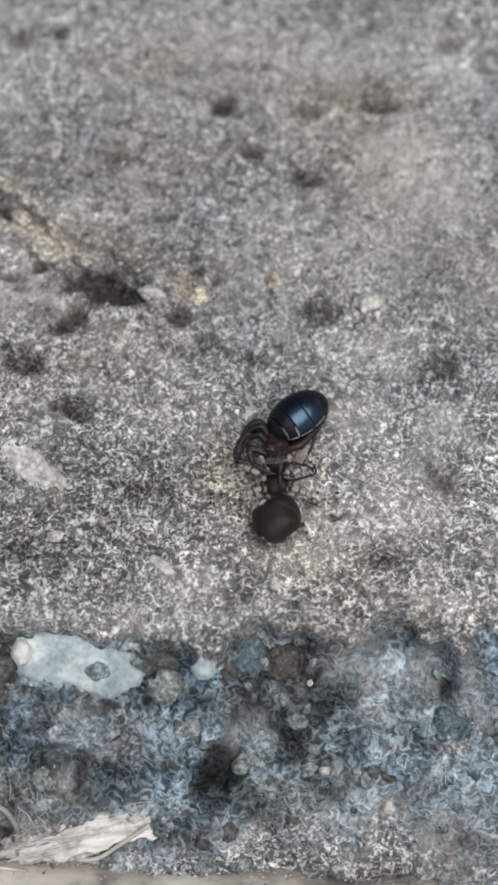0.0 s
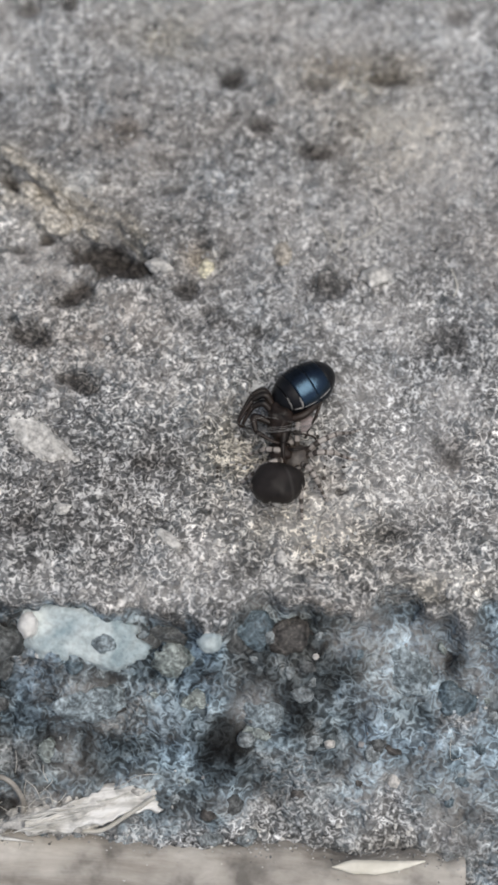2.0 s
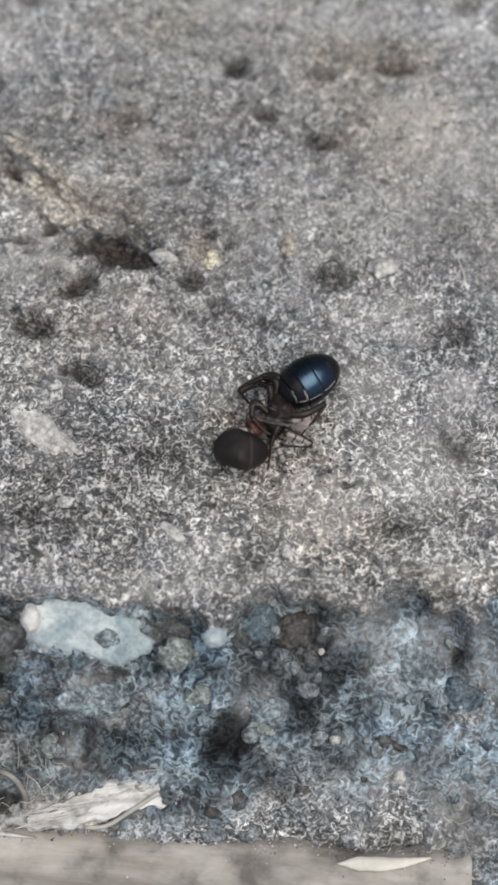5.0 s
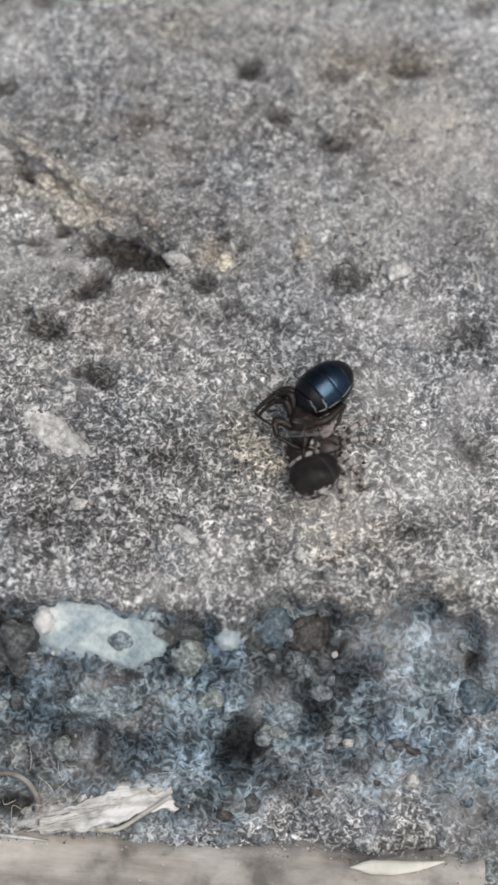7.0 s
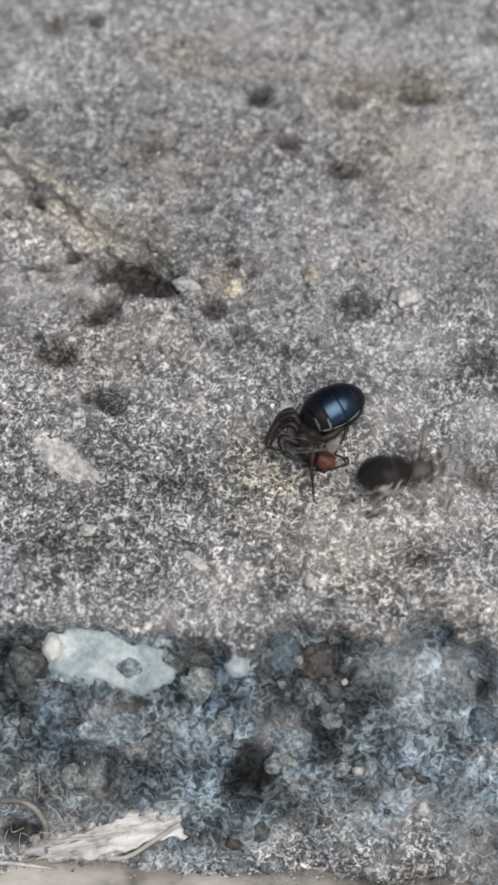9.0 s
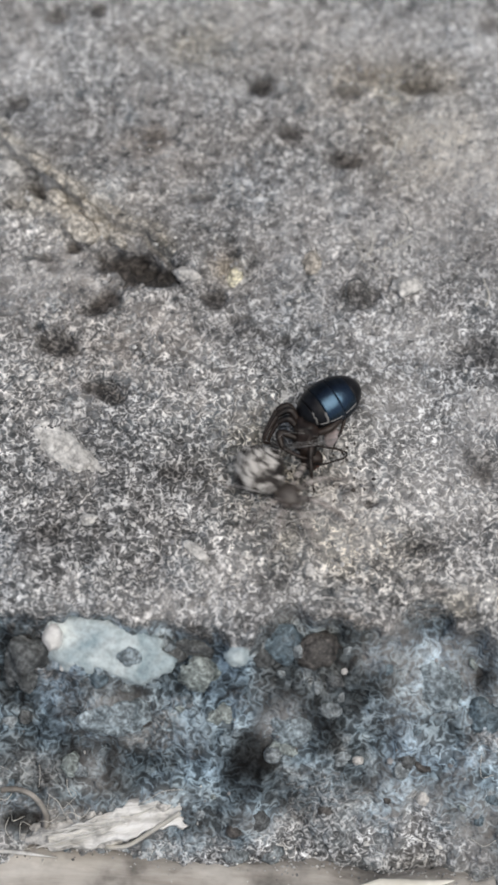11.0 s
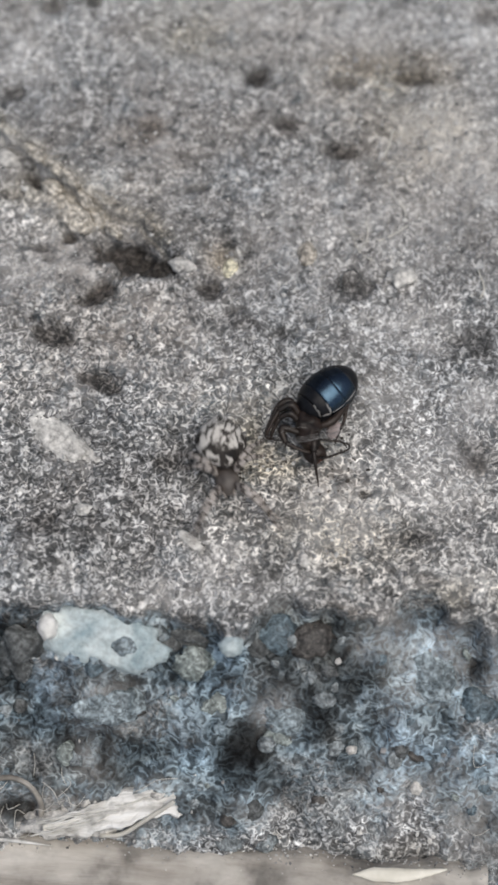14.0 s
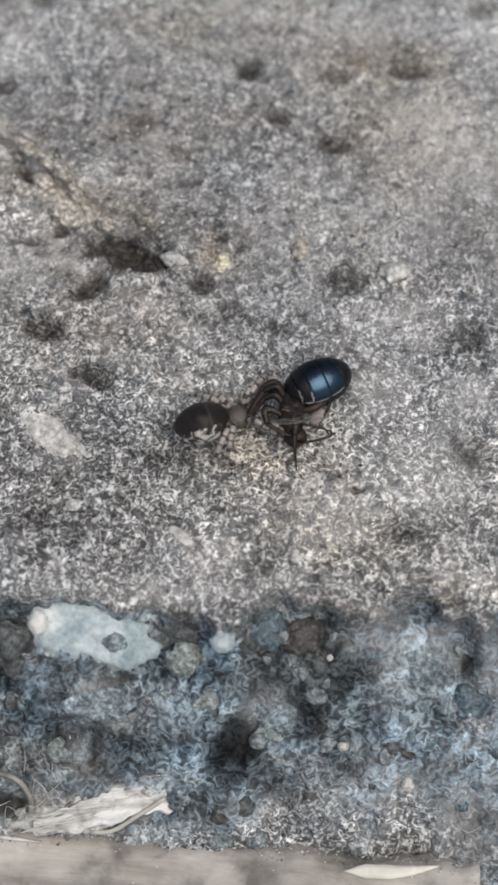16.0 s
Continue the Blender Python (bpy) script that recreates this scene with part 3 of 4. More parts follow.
stone("quartz_stone", (-8.66, -9.23), (2.75, 1.35, 0.8), QUARTZ, "large milky blue-white quartz stone in the broken edge", 3, 0.56, -9, 38, smooth=True)
stone("quartz_stone", (-10.67, -8.89), (0.42, 0.55, 0.5), WHITE_QUARTZ, "small rounded cream-white quartz beside the large quartz", 4, 0.0, 0, 20, smooth=True)
stone("dark_stone", (-7.60, -9.61), (0.52, 0.40, 0.22), BLUE_PALE, "small blue-grey stone grown into the large quartz", 69, -1.36, 0, 20, smooth=True)
stone("quartz_stone", (-3.31, -9.77), (0.5, 0.42, 0.4), QUARTZ, "small blue-white quartz grain in the broken edge", 5, 0.35, 20, 25, smooth=True)
stone("dark_stone", (-0.12, -9.33), (0.9, 0.8, 0.45), BROWN_STONE, "dark brown rounded stone below the slab edge", 6, 0.74, 10, 38, smooth=True)
stone("dark_stone", (-11.94, -9.61), (1.0, 1.5, 0.7), DARK_STONE, "black rounded stone in the broken edge", 7, 0.5, 0, 30)
stone("green_stone", (-4.85, -10.04), (0.95, 0.75, 0.5), GREEN_STONE, "green-grey speckled stone in a dark hollow", 8, 0.62, 0, 38, smooth=True)
stone("blue_stone", (6.74, -11.55), (1.0, 0.75, 0.5), BLUE_STONE, "deep blue slate stone in the broken edge", 9, 0.45, -10, 30)
stone("grey_stone", (-1.86, -12.98), (0.40, 0.34, 0.3), GREY_STONE, "small pale grey stone beside a dark hole", 10, 0.5, 0, 20, smooth=True)
stone("grey_stone", (1.59, -13.14), (0.24, 0.2, 0.2), PALE, "tiny white grain in the broken edge", 12, 0.5, 0, 20, smooth=True)
stone("grey_stone", (4.28, -14.50), (0.30, 0.3, 0.24), PALE, "small white grain in the broken edge", 13, 0.5, 0, 20, smooth=True)
stone("cream_grain", (-3.55, 6.95), (0.33, 0.52, 0.25), CREAM, "cream-yellow mineral grain in the concrete", 14, 0.35, -15)
stone("pale_grain", (-5.35, 6.95), (0.75, 0.36, 0.28), PALE, "pale grain beside the long dark pit", 15, 0.4, -10)
stone("pale_grain", (3.81, 6.40), (0.62, 0.5, 0.3), PALE, "white crumbly grain in the concrete", 16, 0.28, 20)
stone("pale_flake", (-10.53, -1.01), (1.8, 0.74, 0.3), PALE, "pale lime flake lying flush in the concrete", 58, 0.52, -38, smooth=True)
stone("pale_flake", (-4.98, -5.55), (0.75, 0.26, 0.16), PALE, "narrow pale lime flake in the concrete", 18, 0.4, -40, smooth=True)
stone("pale_flake", (-11.26, 2.02), (0.32, 0.14, 0.1), PALE, "tiny white flake in the concrete", 19, 0.3, 25)
stone("pale_grain", (-13.69, 12.43), (0.7, 0.35, 0.3), PALE, "white flake at the end of the ridge", 20, 0.3, -30)
stone("tan_grain", (-0.17, 7.58), (0.4, 0.55, 0.25), TAN, "tan grain set in the concrete", 21, 0.45, 0, smooth=True)
stone("cream_flake", (-10.24, 9.15), (0.85, 0.55, 0.35), CRUST, "cream crusty flake below the ridge", 31, 0.2, -35, smooth=True)
stone("cream_flake", (-11.38, 10.81), (0.55, 0.36, 0.3), CRUST, "cream crusty flake below the ridge", 32, 0.2, -40, smooth=True)
for at, long, turn in (((-12.1, 12.2), 0.75, -40), ((-11.2, 11.5), 0.6, -36), ((-10.5, 10.85), 0.6, -46), ((-9.9, 10.05), 0.65, -54), ((-9.3, 9.2), 0.6, -52), ((-8.6, 8.5), 0.5, -40)):
    stone("ridge_flake", at, (long, 0.27, 0.40), CRUST, "thin cream flake along the raised ridge", int(at[0] * 100) % 97 + 40, 0.12, turn, group="flakes along the ridge", smooth=True)
stone("lime_crust", (-10.83, 10.20), (1.0, 0.5, 0.34), CRUST, "ragged cream lime crust below the ridge", 61, 0.80, -42, smooth=True)
stone("lime_crust", (-9.58, -15.81), (2.2, 0.6, 0.5), PALE, "ragged pale lime crust under the wood chip", 63, 0.5, 4, 32, smooth=True)
stone("lime_crust", (-1.11, -11.91), (1.0, 0.8, 0.5), BLUE_PALE, "pale blue-grey crust beside a dark hole", 64, 0.80, 0, 30, smooth=True)
stone("lime_crust", (4.41, -10.19), (1.5, 1.1, 0.5), BLUE_PALE, "pale blue-grey crust in the broken edge", 65, 0.80, -30, 30, smooth=True)
stone("lime_crust", (-8.28, -11.55), (1.5, 0.8, 0.5), BLUE_PALE, "pale blue-grey crust in the broken edge", 66, 0.80, 10, 30, smooth=True)
stone("dark_stone", (-4.95, -9.04), (1.1, 0.55, 0.5), DARK_STONE, "black stone in a hollow below the slab edge", 67, 0.5, -8, 30, smooth=True)
stone("green_stone", (-1.47, -9.04), (0.8, 0.8, 0.45), BLUE_STONE, "blue-grey stone below the slab edge", 68, 0.66, 0, 38, smooth=True)
stone("pale_grain", (-9.35, -4.23), (0.34, 0.24, 0.18), PALE, "tiny white grain in the concrete", 22, 0.3, 10)
stone("pale_grain", (-0.44, -6.39), (0.24, 0.30, 0.16), PALE, "pale crumbly grain below the ant", 24, 0.45, 0, smooth=True)

# smaller aggregate all over the broken face
rng = random.Random(11)
for k in range(64):
    x = rng.uniform(-13, 13)
    y = rng.uniform(FOOT_Y + 0.5, EDGE_Y - 0.8)
    r = rng.uniform(0.14, 0.55) ** 1.0
    kind = rng.choice([("grey_stone", GREY_STONE), ("blue_stone", BLUE_STONE), ("dark_stone", DARK_STONE), ("green_stone", GREEN_STONE), ("dark_stone", BROWN_STONE), ("grey_stone", GREY_STONE)])
    words = {"grey_stone": "small grey stone", "blue_stone": "small blue-grey stone", "dark_stone": "small dark stone", "green_stone": "small green-grey stone"}[kind[0]]
    stone(kind[0], (x, y), (r * rng.uniform(0.8, 1.4), r, r * 0.6), kind[1], words + " in the broken concrete edge", 100 + k, 0.84, rng.uniform(0, 180), 30, group="aggregate stones in the broken edge", smooth=rng.random() < 0.8)


def scatter(name, X, Y, Z, g, words, low=0.04, high=0.09, mat=None):
    """Loose grains at the given places, too many to count."""
    n = len(X)
    base = bmesh.new()
    bmesh.ops.create_icosphere(base, subdivisions=1, radius=1)
    bv = np.array([v.co[:] for v in base.verts])
    bf = np.array([[v.index for v in f.verts] for f in base.faces])
    base.free()
    size = g.uniform(low, high, n) * g.choice([1, 1, 1, 1.5], n)
    shape = g.uniform(0.6, 1.25, (n, 1, 3))
    co = (bv[None] * shape * (1 + 0.25 * g.randn(n, len(bv), 1) * 0.6) * size[:, None, None] + np.stack([X, Y, Z + size * 0.2], -1)[:, None]) * MM
    faces = (bf[None] + (np.arange(n) * len(bv))[:, None, None]).reshape(-1, 3)
    me = bpy.data.meshes.new(name)
    me.from_pydata(co.reshape(-1, 3).tolist(), [], faces.tolist())
    me.materials.append(mat or SAND)
    return tagged(new(name, me), words, "sand", kind="stuff")


SAND, sn, sl, sb = material("sand", 0.8)
sand_geo = sn.new("ShaderNodeNewGeometry")
sl.new(ramp(sn, sl, sand_geo.outputs["Random Per Island"], [(0.0, 0.10), (0.25, 0.24), (0.6, (0.42, 0.41, 0.395)), (1.0, (0.66, 0.65, 0.62))]), sb.inputs["Base Color"])

CRUMB = make_plain("soil_crumb", (0.03, 0.026, 0.023), (0.10, 0.088, 0.08), 1500, 0.85, 0.2)


def grains():
    g = np.random.RandomState(5)
    n = 5200
    X, Y = g.uniform(-13, 13, n), g.uniform(-19, 25, n)
    Z, _, agg, _, shade_dirt, _, _ = [f[0] for f in slab_fields(X[None], Y[None])]
    keep = (shade_dirt < 0.15) & ((agg < 0.3) | (g.rand(n) < 0.06))
    scatter("sand_grains", X[keep], Y[keep], Z[keep], g, "fine pale and dark sand grains on the concrete")
    # dust that has fallen on the board, thickest against the slab
    n = 420
    (ax, ay), (bx, by) = (-13.09, -16.14), (3.29, -17.39)
    X = g.uniform(-13, 8.0, n)
    off = g.exponential(0.3, n)
    Y = ay + (by - ay) * (X - ax) / (bx - ax) + 0.25 - off
    scatter("sand_grains", X, Y, 0 * X - 6.36, g, "fine sand and crumbs fallen on the grey board", 0.02, 0.05)
    # soil crumbs strewn round the ant
    n = 60
    a, r = g.uniform(0, 6.28, n), g.uniform(0.1, 1, n) ** 0.7
    X, Y = -0.5 + 2.9 * r * np.cos(a), -2.0 + 1.7 * r * np.sin(a)
    Z = slab_fields(X[None], Y[None])[0][0]
    scatter("soil_crumbs", X, Y, Z, g, "fine black soil crumbs strewn round the ant", 0.035, 0.065, CRUMB)


grains()


# ---- chips, straw and fibres ----
def sliver(name, at, length, width, turn, label, mat=CHIP, thick=0.14, seed=0, lift=0.1, tilt=0, bend=0.1):
    """A thin split piece of wood or straw, pointed at both ends."""
    rng = random.Random(seed)
    bm = bmesh.new()
    top, low = [], []
    n = 22
    for k in range(n + 1):
        t = k / n
        w = width * (0.06 + min(1, 4.2 * t) * min(1, 1.9 * (1 - t)) ** 0.8 * (0.92 + 0.16 * rng.random())) * 0.5
        z = bend * math.sin(t * math.pi) + 0.03 * rng.random()
        x = (t - 0.5) * length
        y = 0.15 * width * math.sin(t * 5 + seed)
        top.append([bm.verts.new(Vector((x, y + s * w, z + thick * (0.5 - 0.35 * abs(s)))) * MM) for s in (-1, -0.35, 0.35, 1)])
        low.append([bm.verts.new(Vector((x, y + s * w, z - thick * 0.5)) * MM) for s in (-1, 1)])
    for k in range(n):
        for j in range(3):
            bm.faces.new((top[k][j], top[k + 1][j], top[k + 1][j + 1], top[k][j + 1]))
        bm.faces.new((low[k][1], low[k + 1][1], low[k + 1][0], low[k][0]))
        bm.faces.new((low[k][0], low[k + 1][0], top[k + 1][0], top[k][0]))
        bm.faces.new((top[k][3], top[k + 1][3], low[k + 1][1], low[k][1]))
    bm.faces.new((*top[0], low[0][1], low[0][0]))
    bm.faces.new((low[-1][0], low[-1][1], *reversed(top[-1])))
    ob = part(name, bm, mat)
    x, y = at
    base = max(height(x, y), -6.3 if y < FOOT_Y + 0.6 else -99)
    ob.matrix_basis = place(x, y, base + lift, tilt, 0, turn)
    return tagged(ob, label, "wood chip")


def splintered_chip(at, turn):
    """A bleached chip that is split into strands along its grain."""
    thing = empty("wood_chip", place(at[0], at[1], height(*at) + 0.35, 18, 0, turn))
    bm = bmesh.new()
    nu, nv = 70, 18
    layers = []
    for side in (1, -1):
        grid = []
        for i in range(nu + 1):
            u = i / nu
            x = -3.0 + 5.6 * u
            half = (0.18 + 0.62 * math.sin(min(1, u * 1.25) * 1.5) ** 1.2) * (1 + 0.5 * noise.noise(Vector((x * 1.3, 3, 0))))
            mid = 0.12 * x + 0.2 * math.sin(x * 0.8)
            row = []
            for j in range(nv + 1):
                v = -1 + 2 * j / nv
                fray = 0.35 * noise.noise(Vector((v * 4, 7, 0))) if u > 0.9 else 0
                z = 0.16 * noise.noise(Vector((x * 0.7, v * 3.2, 1))) + 0.14 * noise.noise(Vector((x * 0.9, v * 9, 2))) + 0.22 * max(0, -v) ** 3 - 0.12 * v * v
                rim = 0.05 * (1 - v ** 4) * (1 - (2 * u - 1) ** 8)
                row.append(bm.verts.new(Vector((x + fray, mid + half * v + 0.1 * noise.noise(Vector((x * 3, v, 9))), z + side * rim)) * MM))
            grid.append(row)
        layers.append(grid)
        for p, q in zip(grid, grid[1:]):
            for j in range(nv):
                bm.faces.new((p[j], p[j + 1], q[j + 1], q[j]))
    bmesh.ops.remove_doubles(bm, verts=bm.verts, dist=0.000004)
    part("sheet", bm, CHIP, thing)
    rng = random.Random(4)
    for k in range(14):
        v, long = rng.uniform(-1, 1), rng.uniform(1.2, 3.0)
        x0 = rng.uniform(-3.6, -1.5)
        pts = [(x0 + long * t, v * 0.4 + 0.12 * (x0 + long * t) + rng.uniform(-0.06, 0.06), 0.06 + rng.uniform(-0.08, 0.1)) for t in (0, 0.25, 0.5, 0.75, 1)]
        part("strand", tube(bmesh.new(), pts, [0.012, 0.035, 0.045, 0.035, 0.012], 5, 3), CHIP, thing)
    return tagged(thing, "bleached splintered wood chip at the foot of the broken edge", "wood chip")


splintered_chip((-8.12, -15.48), 5)
sliver("straw_chip", (3.63, -17.80), 3.9, 0.56, 4, "pale straw sliver lying on the grey board", STRAW, seed=8, lift=0.25)
sliver("wood_chip", (-12.18, -16.59), 3.0, 0.16, -5, "thin pale splinter on the grey board", seed=12, lift=0.15)


rng = random.Random(33)
for k in range(14):
    x, y = rng.uniform(-13, -5.5), 0
    near, far = (-13.10, -16.28), (-13.06, -15.52)
    y = rng.uniform(near[1], far[1]) + 0.12 * (x + 13)
    r = rng.uniform(0.16, 0.42)
    stone("pale_crumb", (x, y), (r * rng.uniform(1, 1.7), r, r * 0.7), PALE, "pale crumb of lime and wood beside the chip", 300 + k, 0.8, rng.uniform(-30, 30), 20, group="pale crumbs beside the chip", facets=7)


def fibre(name, pts, label, thick=0.035):
    bm = tube(bmesh.new(), [(p[0], p[1], max(height(p[0], p[1]), -6.35 if p[1] < FOOT_Y + 0.4 else -99) + (p[2] if len(p) > 2 else 0.06)) for p in pts], [thick] * len(pts), 5, 4)
    return tagged(part(name, bm, FIBRE), label, "fibre", "pale plant fibres")


fibre("plant_fibre", [(1.50, 8.99), (2.35, 8.28), (3.34, 8.42), (4.22, 8.99)], "pale plant fibre lying on the concrete")
fibre("plant_fibre", [(2.09, 7.73), (2.48, 8.56), (2.38, 9.27)], "pale plant fibre lying on the concrete")
fibre("plant_fibre", [(1.74, 8.70), (2.09, 7.73), (2.69, 7.31)], "pale plant fibre lying on the concrete")
fibre("plant_fibre", [(3.30, 12.58), (3.54, 13.11), (3.69, 13.76)], "short white bristle standing on the concrete", 0.06)
fibre("plant_fibre", [(3.65, 10.41), (4.08, 9.92), (4.16, 9.27)], "pale plant fibre lying on the concrete")
fibre("plant_fibre", [(7.19, 6.89), (7.44, 6.07), (7.24, 5.53)], "pale plant fibre lying on the concrete", 0.05)
fibre("dark_fibre_curl", [(1.26, 6.02), (1.37, 6.62), (1.87, 6.84), (2.29, 6.40)], "thin curled dark fibre round a pit").data.materials[0] = DARK_STONE
fibre("bark_curl", [(*(-12.94, -14.30), 0.35), (*(-12.29, -14.22), 0.45), (*(-11.57, -14.54), 0.5), (*(-11.13, -15.19), 0.4), (*(-11.30, -15.89), 0.25)], "curled strip of brown bark at the foot of the broken edge", 0.13).data.materials[0] = WOOD
fibre("root", [(*(-8.71, -16.34), 0.3), (*(-7.84, -16.30), 0.35), (*(-6.97, -15.89), 0.45), (*(-6.07, -15.36), 0.5), (*(-5.65, -15.11), 0.4)], "pale curved root lying against the wood chip", 0.10)
(ax, ay), (bx, by) = (-11.68, -15.97), (-5.64, -14.46)
rng = random.Random(77)
for k in range(9):
    t, long, off = rng.uniform(0, 0.75), rng.uniform(0.15, 0.4), rng.uniform(-0.75, 0.6)
    pts = [(ax + (bx - ax) * u, ay + (by - ay) * u + off * (1 - 0.5 * u) + rng.uniform(-0.16, 0.16), 0.5 + rng.uniform(-0.2, 0.2)) for u in (t, t + long * 0.3, t + long * 0.65, t + long)]
    fibre("plant_fibre", pts, "pale wood fibre frayed from the chip", rng.uniform(0.012, 0.03))
rng = random.Random(21)
for k in range(18, 42):
    if k < 34:
        x, y = rng.uniform(-13, -10.2), rng.uniform(-16.8, -13.2)
    else:
        x, y = rng.uniform(6.0, 10.5), rng.uniform(-17.2, -13.5)
    a, r = rng.uniform(0, 6.28), rng.uniform(0.25, 0.6)
    c = rng.uniform(-1.2, 1.2)
    fibre("plant_fibre", [(x, y, 0.1), (x + r * math.cos(a), y + r * math.sin(a), 0.25), (x + 1.8 * r * math.cos(a + c), y + 1.8 * r * math.sin(a + c), 0.1)], "pale tangled plant fibre at the foot of the broken edge", rng.uniform(0.010, 0.017))


# ---- the ant ----
def make_ant():
    ant = empty("ant")
    # gaster: overlapping plates along x, from the waist at -1.45 to the tip at +1.5
    def girth(x):
        u = (x - 0.08) / 1.5
        return max(0.02, (1 - abs(u) ** 2.3) ** 0.52) * (1.0 if u < 0 else 1.0 - 0.06 * u)

    def plate(x0, x1, swell):
        bm = bmesh.new()
        loops = []
        n = 14
        for k in range(n + 1):
            t = k / n
            x = x0 + (x1 - x0) * t
            g = girth(x) * swell * (1 + 0.012 * t) - (0.03 if k == 0 else 0)
            loops.append([bm.verts.new(Vector((x * 0.98, 0.98 * g * math.cos(a), 0.93 * g * math.sin(a))) * MM) for a in (2 * math.pi * j / 40 for j in range(40))])
        for a, b in zip(loops, loops[1:]):
            for j in range(40):
                bm.faces.new((a[j], a[(j + 1) % 40], b[(j + 1) % 40], b[j]))
        bm.faces.new(loops[0])
        bm.faces.new(list(reversed(loops[-1])))
        return bm

    gaster = part("gaster", plate(-1.40, -0.98, 1.0), GASTER_END, ant, "glossy blue-black gaster")
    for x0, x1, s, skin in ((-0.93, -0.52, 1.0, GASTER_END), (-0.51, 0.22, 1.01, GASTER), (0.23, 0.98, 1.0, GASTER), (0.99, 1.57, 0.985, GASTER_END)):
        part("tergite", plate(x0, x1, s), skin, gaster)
    # short pale hair bands on the front plates
    for x, a0, a1, thick in ((-0.955, 105, 157, 0.040), (-0.53, 122, 157, 0.044)):
        g = girth(x) * 1.0
        pts = [(x * 0.98 + 0.02 * math.sin(k * 2.3), 0.98 * g * math.cos(radians(a)), 0.93 * g * math.sin(radians(a))) for k, a in enumerate(np.linspace(a0, a1, 7))]
        part("hair_band", tube(bmesh.new(), pts, [0.008, thick, thick * 0.8, thick, thick * 0.9, thick, 0.010], 6), RIM, gaster, "pale band of short hairs")
    # pale lower margin of the plates
    for x0, x1 in ((-0.90, -0.54), (-0.47, 0.18), (0.28, 0.9)):
        pts = [(x * 0.98, -0.90 * girth(x), 0.36) for x in np.linspace(x0, x1, 5)]
        part("plate_margin", tube(bmesh.new(), pts, [0.02, 0.03, 0.034, 0.03, 0.02], 6), RIM, gaster, "pale edge of a plate")
    part("petiole", blob(0.20, 0.24, 0.30, 0.12, 2), CHITIN, ant).matrix_basis = place(-1.34, -0.05, -0.25)
    # foreparts turn about the waist; the body curls round towards -y
    bm = tube(bmesh.new(), [(0.22, 0.02, -0.05), (0.0, -0.12, 0.10), (-0.20, -0.42, 0.26), (-0.42, -0.74, 0.22), (-0.62, -1.06, 0.16), (-0.85, -1.42, -0.05)], [0.24, 0.42, 0.54, 0.52, 0.44, 0.22], 24, 8)
    for v in bm.verts:
        q = v.co * 1000
        v.co += Vector((noise.noise(q * 2.4), noise.noise(q * 2.4 + Vector((9, 0, 0))), noise.noise(q * 2.4 + Vector((0, 9, 0))))) * 0.15 * MM
        v.co += Vector((0, 0, noise.noise(q * 6.5))) * 0.07 * MM
    front = part("mesosoma", bm, CHITIN, ant, "dark brown mesosoma")
    front.matrix_basis = place(-1.2, 0, -0.35)
    bm = blob(0.46, 0.50, 0.34, 0.22, 5, 3, lambda c: Vector((c.x * (1 - 0.25 * c.y), c.y, c.z)))
    for f in bm.faces:
        f.material_index = int(f.calc_center_median().z > 0.00004)
    head = part("head", bm, [CHITIN, RED], front, "dark brown head with red-brown face")
    head.matrix_basis = place(-1.1, -1.7, -0.2)
    # elbowed antennae
    for pts in ([(-0.75, -1.45, 0.15), (-0.45, -1.22, 0.35), (0.0, -1.62, 0.35), (0.40, -1.90, 0.1), (0.52, -2.08, -0.3)],
                [(-0.80, -1.75, 0.1), (-0.55, -2.02, 0.2), (-0.05, -2.15, 0.05), (0.46, -2.24, -0.1), (0.66, -2.02, -0.3), (0.60, -1.86, -0.4)]):
        part("antenna", tube(bmesh.new(), pts, [0.055, 0.06, 0.045, 0.045, 0.04, 0.035][:len(pts)], 7, 5), ANT_LEG, front)
    # folded legs: thigh, shin, foot; one side bundled to a point, the other under the gaster
    folds = [
        [(-0.15, -0.02, 0.20), (-0.22, 0.72, 0.55), (-0.70, 0.88, 0.50), (-1.74, 0.38, 0.05), (-1.50, 0.12, -0.4)],
        [(-0.30, -0.15, 0.30), (-0.30, 0.48, 0.70), (-0.85, 0.66, 0.60), (-1.80, 0.28, 0.10), (-1.35, 0.0, -0.45)],
        [(-0.45, -0.35, 0.30), (-0.55, 0.25, 0.62), (-1.00, 0.42, 0.50), (-1.66, 0.14, 0.0), (-1.2, -0.2, -0.45)],
        [(-0.60, -0.75, 0.25), (-1.18, 0.02, 0.50), (-1.48, -0.55, 0.42), (-1.12, -1.28, 0.35), (-0.75, -1.55, 0.2), (-0.35, -1.72, -0.2)],
        [(-0.30, -0.65, 0.25), (0.55, -1.05, 0.50), (1.58, -0.82, 0.42), (1.05, -1.25, 0.15), (0.60, -1.45, -0.1), (0.22, -1.66, -0.4)],
        [(-0.50, -0.90, 0.25), (-0.58, -1.25, 0.50), (-0.85, -1.55, 0.40), (-1.15, -2.05, 0.1), (-1.38, -2.55, -0.7)],
    ]
    bundle = []
    for k, f in enumerate(folds):
        leg = part("leg", tube(bmesh.new(), f[:3], [0.12, 0.17, 0.11], 8, 6), ANT_LEG, front)
        part("foot", tube(bmesh.new(), f[2:], [0.11, 0.07, 0.045, 0.028][:len(f) - 3] + [0.022], 7, 6), ANT_LEG, leg)
        if k < 3:
            bundle.append(leg)
